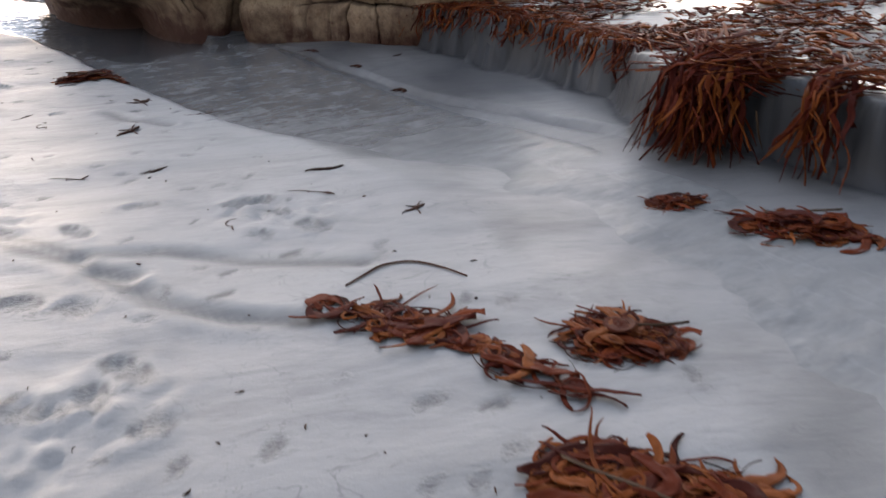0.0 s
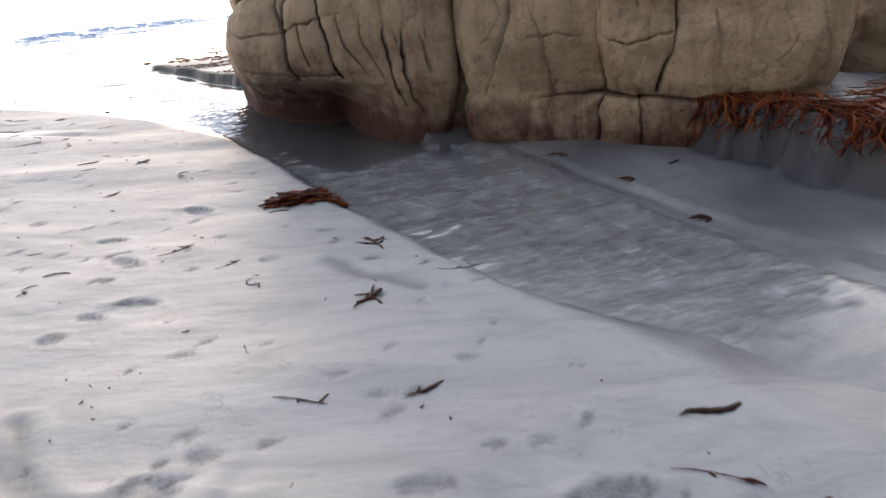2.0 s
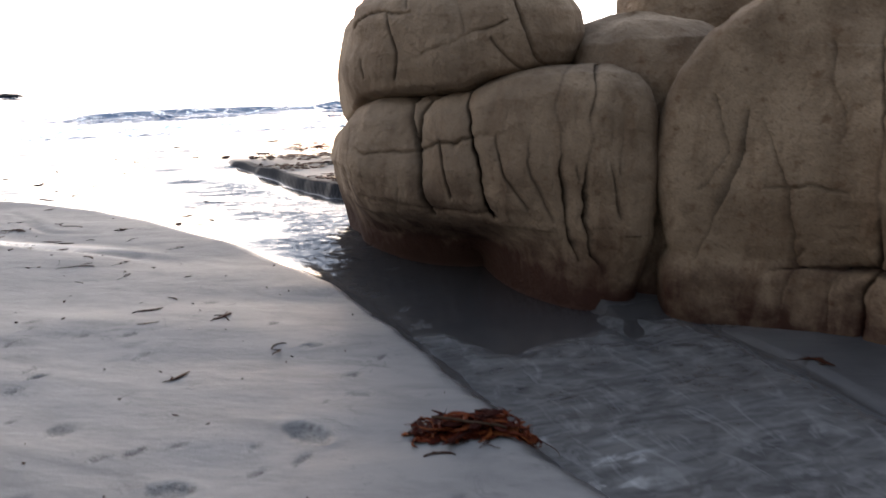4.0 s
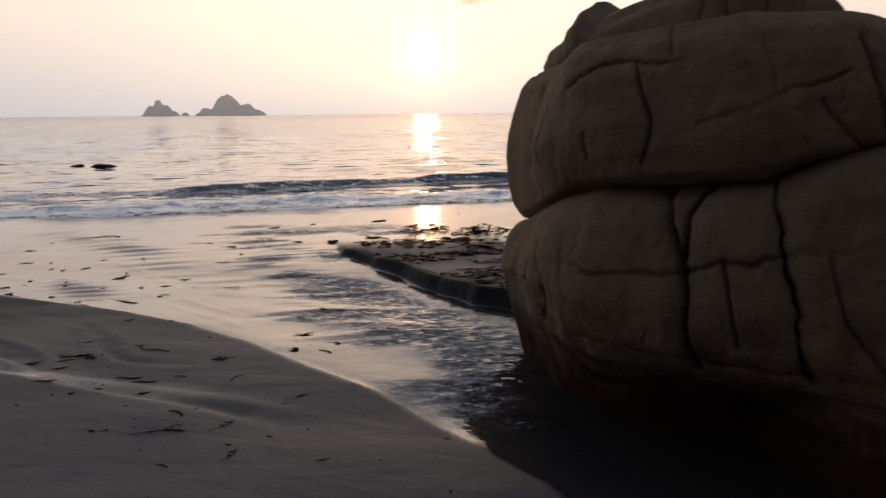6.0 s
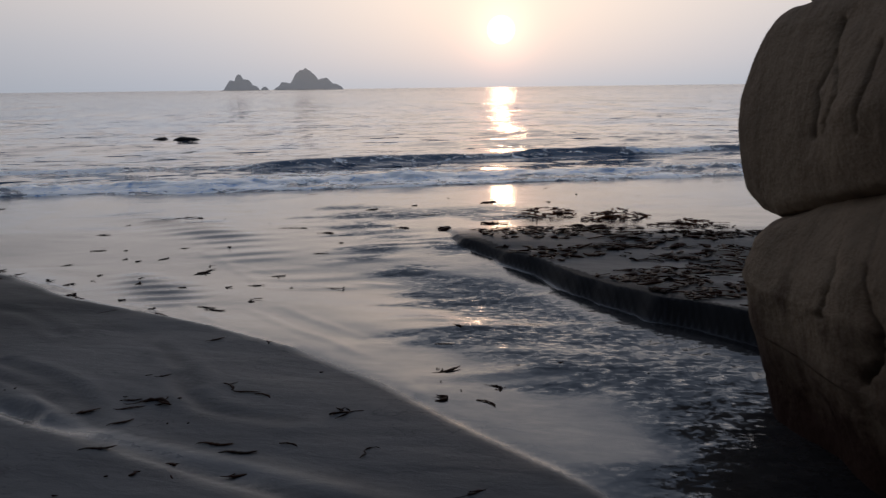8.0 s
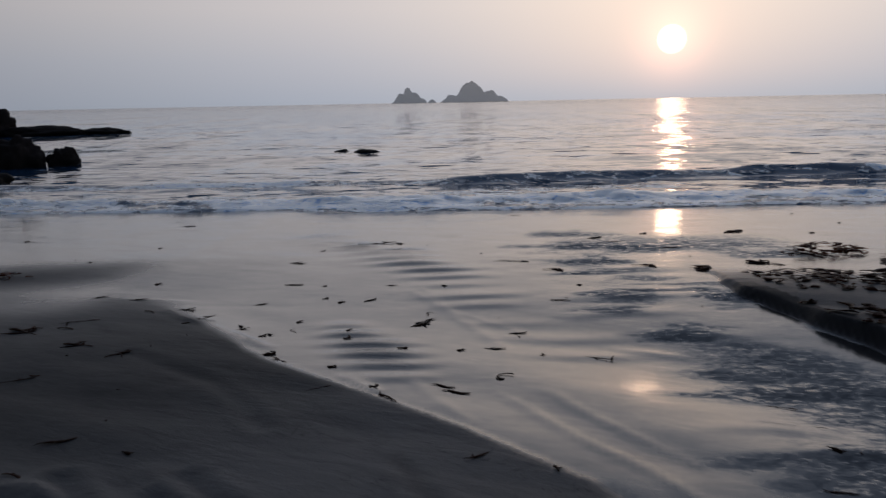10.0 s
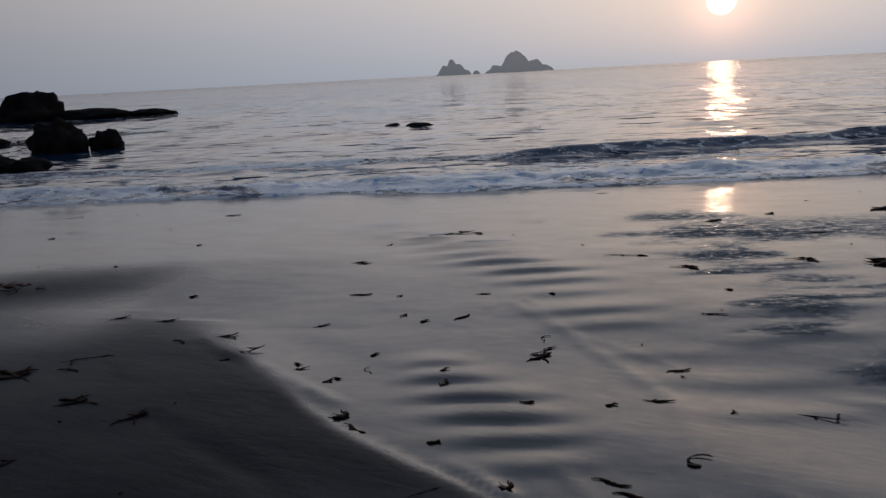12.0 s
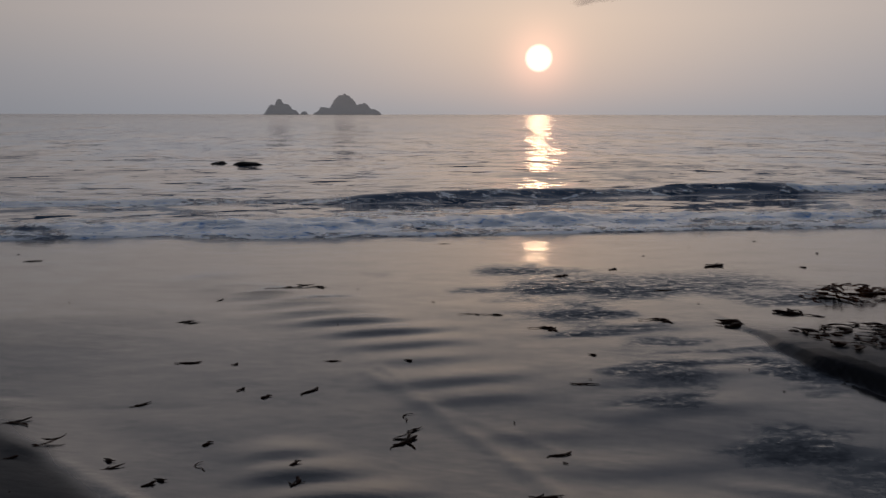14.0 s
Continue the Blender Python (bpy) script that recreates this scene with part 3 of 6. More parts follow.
    rush = sstep(-0.1, 0.6, x - rx) * (1 - ledge) * sstep(7.8, 8.8, y) * (1 - sstep(18.6, 20.0, y)) * (1 - sstep(2.2, 3.2, x) * sstep(16, 17, y))
    rush = rush * sstep(-0.22, 0.2, fbm(x * 0.8, y * 1.5, 18, 3) + 0.36 * (1 - sstep(13, 16, y)) - 0.08)
    rush = np.maximum((0.75 + 0.25 * (1 - sstep(12, 14, y))) * rush, sstep(0.0, 1.2, ruffled))
    # stiller water under the bank, broken water beside the rock
    rush = rush * (1 - 0.7 * (1 - sstep(9.6, 10.8, y))) * (1 - 0.8 * sstep(-0.5, -0.15, x - kx) * sstep(12.4, 13.0, y) * (1 - sstep(15.0, 16.0, y)))
    rush = np.maximum(rush, sstep(1.2, 1.6, x + 0.3 * fbm(x * 1.4, y * 1.4, 20, 3)) * sstep(10.6, 11.3, y) * (1 - sstep(12.2, 13.2, y)) * (1 - ledge))
    z = z + 0.012 * rush * fbm(x * 1.6, y * 3.4, 15, 3)
    # low lit ridge left by the ebb
    swell = np.exp(-((x - np.interp(y, [14.9, 15.3, 15.8, 16.5], [-0.4, -0.55, -0.75, -1.08])) / 0.05) ** 2) * sstep(14.2, 15.0, y) * (1 - sstep(16.4, 17.2, y))
    return z + 0.004 * swell, np.clip(wet, 0, 1), np.clip(rush, 0, 1)


SURFACE = {}


def surface(x, y):
    """Height of the finished ground, between its grid points."""
    xs, ys, Z = SURFACE["x"], SURFACE["y"], SURFACE["z"]
    i, j = np.clip(np.searchsorted(xs, x) - 1, 0, len(xs) - 2), np.clip(np.searchsorted(ys, y) - 1, 0, len(ys) - 2)
    u, v = (x - xs[i]) / (xs[i + 1] - xs[i]), (y - ys[j]) / (ys[j + 1] - ys[j])
    return (Z[j, i] * (1 - u) + Z[j, i + 1] * u) * (1 - v) + (Z[j + 1, i] * (1 - u) + Z[j + 1, i + 1] * u) * v


def ground_z(x, y):
    return float(surface(x, y))


def crack_gap(S, Z, cracks):
    """Distance of each point of the face to the nearest crack."""
    best = np.full(S.shape, 9.0)
    for line in cracks:
        for (a, b), (c, e) in zip(line, line[1:]):
            dx, dz = c - a, e - b
            t = np.clip(((S - a) * dx + (Z - b) * dz) / (dx * dx + dz * dz), 0, 1)
            best = np.minimum(best, np.hypot(S - a - t * dx, Z - b - t * dz))
    return best


# print hollows: place and turn
PRINTS = [(0.72, 4.02, 0.3), (1.05, 4.19, 1.2), (0.49, 4.73, 0.9), (0.32, 4.6, 0.6), (0.34, 4.31, 1.1), (0.45, 4.26, 0.2), (-0.02, 4.61, 0.5), (-0.12, 4.54, 1.0), (1.56, 3.67, 0.8), (1.49, 3.88, 1.3), (1.61, 3.43, 0.4),
          (0.01, 6.03, 0.7), (0.39, 6.26, 1.0), (0.36, 7.37, 1.2), (-0.06, 8.01, 0.9), (0.4, 6.88, 0.4), (0.19, 6.2, 0.7), (1.11, 6.48, 1.1), (0.9, 7.63, 0.6), (0.55, 3.26, 0.2), (1.37, 3.47, 1.0), (0.6, 2.69, 0.3),
          (0.38, 3.42, 0.8), (0.57, 2.35, 0.5), (0.28, 2.64, 1.0), (0.47, 2.6, 0.1)]
# drag marks and rills: their lines, width and depth
GROOVES = [([(-0.3, 5.5), (-0.18, 5.06), (-0.05, 4.79), (0.13, 4.51), (0.31, 4.22), (0.51, 3.87), (0.8, 3.4)], 0.035, 0.022), ([(-0.1, 5.32), (-0.05, 4.88), (0.05, 4.65)], 0.03, 0.014),
           ([(0.2, 4.6), (0.41, 4.23), (0.67, 3.72)], 0.03, 0.018), ([(0.67, 3.72), (0.99, 3.55), (1.23, 3.26), (1.6, 2.95)], 0.022, 0.012), ([(1.38, 6.26), (1.51, 5.88), (1.64, 5.64)], 0.04, 0.014),
           ([(0.69, 3.52), (0.81, 3.13), (1.01, 2.82), (1.19, 2.63)], 0.05, 0.018), ([(-0.14, 4.51), (-0.02, 4.28), (0.09, 4.07)], 0.04, 0.018), ([(-2.3, 12.75), (-1.82, 12.56), (-1.56, 12.38), (-1.2, 11.99), (-1.03, 11.84)], 0.05, 0.022),
           ([(-1.7, 12.75), (-1.53, 12.59), (-1.34, 12.43), (-1.14, 12.11), (-0.94, 11.87)], 0.05, 0.022), ([(-1.87, 12.5), (-1.23, 12.0), (-0.69, 11.6), (-0.22, 11.25), (0.24, 10.85)], 0.06, 0.014), ([(-2.6, 14.6), (-1.9, 14.0), (-1.5, 13.4)], 0.05, 0.012),
           ([(3.60, 8.3), (3.63, 7.7), (3.66, 6.8), (3.71, 6.0), (3.69, 5.2), (3.78, 4.4), (3.82, 3.8)], 0.05, 0.012), ([(-1.66, 12.89), (-1.33, 12.55), (-1.19, 12.38), (-1.01, 12.08), (-0.9, 11.7)], 0.05, 0.022), ([(-2.15, 12.91), (-1.69, 12.35), (-1.26, 12.05)], 0.06, 0.02),
           ([(-0.7, 12.5), (-0.62, 12.28), (-0.49, 12.02), (-0.38, 11.93), (-0.1, 11.8)], 0.03, 0.016), ([(-0.9, 13.1), (-0.73, 12.75), (-0.56, 12.35)], 0.03, 0.012)]
# thin ridges left by the ebb: line, width, height
RIDGES = [([(-1.86, 12.95), (-1.37, 12.52), (-0.91, 11.94), (-0.53, 11.56), (-0.2, 11.3), (0.09, 11.07), (0.37, 10.9), (0.78, 10.55)], 0.07, 0.016), ([(-1.86, 12.75), (-1.4, 12.3), (-0.95, 11.8), (-0.5, 11.45)], 0.045, 0.010), ([(-3.2, 16.3), (-2.65, 15.56), (-2.33, 15.29), (-1.96, 14.9), (-1.59, 14.53), (-1.1, 13.9)], 0.035, 0.014), ([(-0.06, 15.27), (0.01, 15.2), (0.21, 15.01), (0.35, 14.93), (0.7, 14.8)], 0.045, 0.006),
          ([(-1.0, 16.6), (-0.75, 15.9), (-0.2, 15.2), (0.1, 14.6)], 0.03, 0.003), ([(-0.6, 14.2), (-0.2, 13.5), (0.3, 12.6), (0.5, 12.0)], 0.03, 0.008), ([(-0.4, 14.3), (0.0, 13.6), (0.45, 12.8)], 0.03, 0.007), ([(-0.9, 14.1), (-0.5, 13.3), (0.0, 12.5), (0.3, 11.8)], 0.03, 0.008)]


def make_ground():
    xs = graded(-2.6, 4.4, 0.028, -4200, 4200, 1.10)
    ys = np.concatenate([graded(0.8, 8.6, 0.027, -4200, 8.7, 1.13)[:-1], graded(8.66, 17.5, 0.042, 8.6, 4700, 1.12)[1:]])
    ys = np.unique(np.round(ys, 4))
    X, Y = np.meshgrid(xs, ys)
    Z, W, R = lay(X, Y)
    kx = np.interp(Y, BANK_Y, BANK_X)
    D = 0.95 * sstep(13.6, 16.2, Y - 0.9 * np.minimum(X, 1.0)) * (1 - sstep(20, 22, Y))
    ex = np.interp(Y, EDGE_Y, EDGE_X)
    film = sstep(-0.02, 0.12, X - ex - 0.1 * fbm(Y * 1.1, X * 0.3, 3, 3)) * (1 - sstep(3.5, 3.8, X)) * (1 - sstep(8.6, 9.4, Y))
    D = np.maximum(D, film * np.clip(np.interp(Y, [3.0, 5.0, 6.5, 8.0], [0.25, 0.4, 0.42, 0.7]) + 0.8 * fbm(X * 1.1 + Y * 0.5, Y * 2.6 - X, 25, 4), 0.08, 1.0))
    # black shade and reflection beside the rock, put into the bed's colour
    D = np.maximum(D, sstep(7.6, 9.2, Y) * (1 - sstep(10.8, 11.6, Y)) * sstep(0.15, 0.6, X - ex) * (1 - sstep(3.3, 3.8, X)))
    D = np.maximum(D, 0.9 * sstep(-0.05, 0.2, fbm(X * 0.8, Y * 2.6, 51, 3)) * (X > kx + 0.1) * (Y > 10) * (Y < 17.5))
    # steep face of the bank: its shade painted into the sand
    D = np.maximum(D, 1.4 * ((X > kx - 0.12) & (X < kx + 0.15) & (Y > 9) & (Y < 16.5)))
    bar = sstep(3.3, 3.6, X) * (1 - sstep(7.6, 8.8, Y)) * (1 - sstep(0.0, 0.1, X - np.interp(Y, SCARP_Y, SCARP_X) - 0.2))
    D = np.maximum(D, bar * np.clip(0.64 + 0.8 * fbm(X * 2.2 - 0.8 * Y, Y * 0.7, 26, 3), 0.15, 0.95) * sstep(1.0, 3.0, Y))
    # scarp face: shade put into the sand's colour
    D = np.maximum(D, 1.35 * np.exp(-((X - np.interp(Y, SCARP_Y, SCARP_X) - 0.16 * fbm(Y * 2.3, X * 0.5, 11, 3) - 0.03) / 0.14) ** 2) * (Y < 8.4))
    T = np.zeros(Z.shape)

    def window(x0, x1, y0, y1):
        gx, gy = np.searchsorted(xs, (x0, x1)), np.searchsorted(ys, (y0, y1))
        return slice(gy[0], gy[1]), slice(gx[0], gx[1])

    for n, (px, py, turn) in enumerate(PRINTS):
        ln, wd, depth = 0.24 - 0.06 * (n % 3), 0.085 + 0.012 * (n % 4), 0.017 - 0.003 * (n % 3)
        w = window(px - 0.4, px + 0.4, py - 0.4, py + 0.4)
        u = (X[w] - px) * math.cos(turn) + (Y[w] - py) * math.sin(turn)
        v = -(X[w] - px) * math.sin(turn) + (Y[w] - py) * math.cos(turn)
        r = np.sqrt((u / (wd / 2)) ** 2 + (v / (ln / 2)) ** 2) + 0.45 * fbm(X[w] * 9, Y[w] * 9, 90 + n, 3)
        depth *= 0.8
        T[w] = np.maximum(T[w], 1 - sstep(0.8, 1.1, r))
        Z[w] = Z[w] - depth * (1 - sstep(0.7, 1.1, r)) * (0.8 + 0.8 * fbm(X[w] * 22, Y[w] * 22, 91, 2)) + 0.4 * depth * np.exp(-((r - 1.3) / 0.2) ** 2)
        # darker hollow, with a broken dark ring at the rim
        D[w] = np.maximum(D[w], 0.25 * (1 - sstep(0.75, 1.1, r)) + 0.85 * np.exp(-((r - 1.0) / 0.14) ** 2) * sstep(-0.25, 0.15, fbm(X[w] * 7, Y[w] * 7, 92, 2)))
    # pecks and scuffs
    pick = np.random.default_rng(5)
    for _ in range(200):
        px, py, turn, size = pick.uniform(-1.0, 2.1), 1.6 + 8 * pick.uniform(0, 1) ** 1.2, pick.uniform(-0.6, 1.2), pick.uniform(0.025, 0.06)
        w = window(px - 0.3, px + 0.3, py - 0.3, py + 0.3)
        u = (X[w] - px) * math.cos(turn) + (Y[w] - py) * math.sin(turn)
        v = -(X[w] - px) * math.sin(turn) + (Y[w] - py) * math.cos(turn)
        r = np.sqrt((u / size) ** 2 + (v / (0.45 * size)) ** 2) + 0.9 * fbm(X[w] * 16, Y[w] * 16, 93, 2)
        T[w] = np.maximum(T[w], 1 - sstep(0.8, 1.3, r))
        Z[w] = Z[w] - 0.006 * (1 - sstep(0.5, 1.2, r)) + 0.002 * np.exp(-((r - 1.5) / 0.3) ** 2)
        # each scuff is darker than the sand round it
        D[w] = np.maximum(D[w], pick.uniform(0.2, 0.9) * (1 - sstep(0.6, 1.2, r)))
    for line, wide, depth in GROOVES:
        lx, ly = [p[0] for p in line], [p[1] for p in line]
        w = window(min(lx) - 0.4, max(lx) + 0.4, min(ly) - 0.4, max(ly) + 0.4)
        gap = crack_gap(X[w] + 0.04 * fbm(X[w] * 4, Y[w] * 4, 95, 2), Y[w], [line])
        depth = depth * np.clip(0.9 + 1.6 * fbm(X[w] * 2.5, Y[w] * 2.5, 98, 2), 0.1, 1.5)
        wide = max(0.5 * wide, 0.042)
        # darker along the line of the groove
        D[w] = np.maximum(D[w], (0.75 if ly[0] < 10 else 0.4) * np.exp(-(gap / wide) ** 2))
        depth = depth * (0.7 if ly[0] < 10 else 0.63)
        Z[w] = Z[w] - depth * np.exp(-(gap / wide) ** 2) + 0.5 * depth * np.exp(-((gap - 2.1 * wide) / (0.7 * wide)) ** 2)
    for line, wide, tall in RIDGES:
        lx, ly = [p[0] for p in line], [p[1] for p in line]
        w = window(min(lx) - 0.4, max(lx) + 0.4, min(ly) - 0.4, max(ly) + 0.4)
        tall = tall * (1.0 if ly[0] > 14.5 else 0.55) * np.clip(0.35 + 2.2 * fbm(X[w] * 2.2, Y[w] * 2.2, 99, 3), 0.0, 1.2)
        Z[w] = Z[w] + tall * np.exp(-(crack_gap(X[w] + 0.06 * fbm(X[w] * 2, Y[w] * 2, 96, 2), Y[w], [line]) / wide) ** 2)
    # churned, trodden patches
    for px, py, size in ((1.62, 3.55, 0.22), (1.45, 3.8, 0.16), (0.35, 4.42, 0.25), (0.3, 2.5, 0.35)):
        w = window(px - 1, px + 1, py - 1, py + 1)
        Z[w] = Z[w] + 0.035 * np.exp(-(((X[w] - px) ** 2 + (Y[w] - py) ** 2) / size ** 2)) * fbm(X[w] * 14, Y[w] * 14, 97, 3)
    SURFACE.update(x=xs, y=ys, z=Z)
    return tagged(grid_object("ground", X, Y, Z, SAND, {"wet": W, "rush": R, "damp_shade": D, "tread": T}), "pale grey beach sand, damp and smooth, glistening wet towards the sea", "beach sand", kind="structure")


make_ground()


def make_stream():
    xs, ys = np.arange(1.0, 4.6, 0.04), np.arange(-1.5, 10.5, 0.045)
    X, Y = np.meshgrid(xs, ys)
    bed = lay(X, Y)[0]
    level = np.interp(Y, [-2, 0, 2, 3.2, 4, 5, 6, 8, 10, 17], [-0.01, -0.024, -0.042, -0.054, -0.098, -0.172, -0.205, -0.215, -0.20, -0.25])
    d = (X - np.interp(Y, EDGE_Y, EDGE_X)) * np.interp(Y, [9, 12, 16], [1.0, 0.72, 0.65])
    run = np.where(Y < 10, sstep(-0.05, 0.1, d), sstep(0.45, 1.0, d)) * (1 - sstep(8.0, 9.4, Y + 1.1 * fbm(X * 1.7, Y * 1.7, 65, 4))) * (1 - sstep(3.4, 3.8, X)) * sstep(-1.4, -0.6, Y)
    Z = level + 0.012 * fbm(X * 1.8, Y * 2.4, 61, 3) + 0.012 * np.abs(fbm(X * 3.2 + 1.5 * Y, Y * 4.0, 62, 3)) * (1 - sstep(7.5, 9, Y))
    Z = bed - 0.06 + (Z - bed + 0.06) * run - 0.8 * sstep(3.66, 3.8, X)
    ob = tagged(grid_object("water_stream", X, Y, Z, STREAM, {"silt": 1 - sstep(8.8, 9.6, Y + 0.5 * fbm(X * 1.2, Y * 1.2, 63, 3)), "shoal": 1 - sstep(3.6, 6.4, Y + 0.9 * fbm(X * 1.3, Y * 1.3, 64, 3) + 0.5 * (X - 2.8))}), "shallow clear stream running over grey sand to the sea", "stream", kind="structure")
    ob.visible_shadow = False
    return ob


make_stream()


def make_sea():
    xs = graded(-13, 15, 0.075, -4300, 4300, 1.14)
    ys = graded(22.2, 30.5, 0.055, 22.15, 4800, 1.075)
    X, Y = np.meshgrid(xs, ys)
    crest_y = 27.3 + 0.10 * X * (X > 0) + 0.35 * fbm(X * 0.22, X * 0 + 3, 71, 3)
    u = Y - crest_y
    tall = (0.08 + 0.12 * sstep(-5.0, 3.0, X)) * (0.9 + 0.5 * fbm(X * 0.45, X * 0 + 9, 72, 3)) * (1 - sstep(14, 30, np.abs(X - 1)))
    Z = SEA + tall * np.where(u < 0, np.exp(-(u / 0.34) ** 2), np.exp(-(u / 0.9) ** 2))
    Z = Z + 0.05 * fbm(X * 1.1, Y * 3.0, 85, 3) * np.exp(-((u + 0.1) / 0.6) ** 2) * tall / 0.2
    second = 33.5 + 0.06 * X + 0.6 * fbm(X * 0.12, X * 0 + 5, 73, 3)
    Z = Z + 0.06 * np.exp(-((Y - second) / 0.9) ** 2) * sstep(-0.25, 0.2, fbm(X * 0.15, X * 0 + 1, 74, 2))
    near = 1 - sstep(60, 120, Y)
    Z = Z + near * (0.028 * fbm(X * 0.6, Y * 1.5, 75, 4) * sstep(24.5, 27, Y) + 0.04 * fbm(X * 0.15, Y * 0.5, 76, 2) * sstep(29, 40, Y))
    line = 23.1 + 0.30 * fbm(X * 0.20, X * 0, 77, 3)
    lip = Y - line
    Z = np.where(lip < 0, np.minimum(Z, SEA - 0.25 * np.clip(-lip, 0, 1)), Z)
    swash = sstep(0.0, 0.10, lip) * (1 - sstep(0.9, 2.6, lip))
    bore = np.exp(-((lip - 0.95 - 0.5 * fbm(X * 0.4, X * 0 + 2, 82, 3)) / 0.55) ** 2)
    Z = Z + swash * (0.012 + 0.085 * bore * (0.8 + 0.8 * fbm(X * 0.6, X * 0 + 7, 83, 3)) + sstep(0.1, 0.6, lip) * (0.055 * fbm(X * 2.4, Y * 3.4, 78, 3) + 0.035 * fbm(X * 6.0, Y * 7.5, 84, 2)))
    foam = swash * (0.74 + 0.16 * bore + 0.7 * fbm(X * 0.5, Y * 0.9, 79, 3))
    foam = np.maximum(foam, 0.75 * np.exp(-(lip / 0.18) ** 2))
    foam = np.maximum(foam, 0.55 * sstep(0.0, 0.3, lip) * (1 - sstep(2.8, 4.2, lip)) * sstep(-0.15, 0.3, fbm(X * 0.35, Y * 0.8, 80, 3)))
    broken = sstep(-0.05, 0.2, fbm(X * 0.22, X * 0 + 4, 81, 3))
    foam = np.maximum(foam, 0.85 * broken * np.exp(-((u + 0.15) / 0.30) ** 2))
    foam = np.maximum(foam, (0.66 - 0.16 * sstep(-4, 2, X)) * np.exp(-((u + 0.3) / 0.36) ** 2) * (1 - sstep(12, 20, np.abs(X))))
    return tagged(grid_object("water_sea", X, Y, Z, SEAWATER, {"foam": foam}), "calm sea with low breakers and white foam along the beach", "sea", kind="structure")


make_sea()

# ---------------------------------------------------------------- rocks
FACE_A, FACE_D = np.array([1.75, 9.9]), np.array([2.65, -2.5]) / math.hypot(2.65, 2.5)


def smooth_outline(points, count):
    """A closed outline through the corner points, rounded."""
    p = np.array(points, float)
    n, out = len(p), []
    per = count // n
    for i in range(n):
        p0, p1, p2, p3 = p[i - 1], p[i], p[(i + 1) % n], p[(i + 2) % n]
        for k in range(per):
            t = k / per
            out.append(0.5 * (2 * p1 + (p2 - p0) * t + (2 * p0 - 5 * p1 + 4 * p2 - p3) * t * t + (3 * p1 - p0 - 3 * p2 + p3) * t ** 3))
    out = np.array(out)
    # even spacing
    seg = np.linalg.norm(np.roll(out, -1, 0) - out, axis=1)
    s = np.r_[0, np.cumsum(seg)]
    # closer together on the side that is seen
    facing = (out - out.mean(0)) @ np.array([-0.69, -0.73]) / np.linalg.norm(out - out.mean(0), axis=1)
    weight = np.r_[0, np.cumsum(seg * np.where(facing > -0.15, 3.2, 1.0))]
    u = np.interp(np.linspace(0, weight[-1], count, endpoint=False), weight, s)
    closed = np.vstack([out, out[:1]])
    return np.stack([np.interp(u, s, closed[:, 0]), np.interp(u, s, closed[:, 1])], -1)


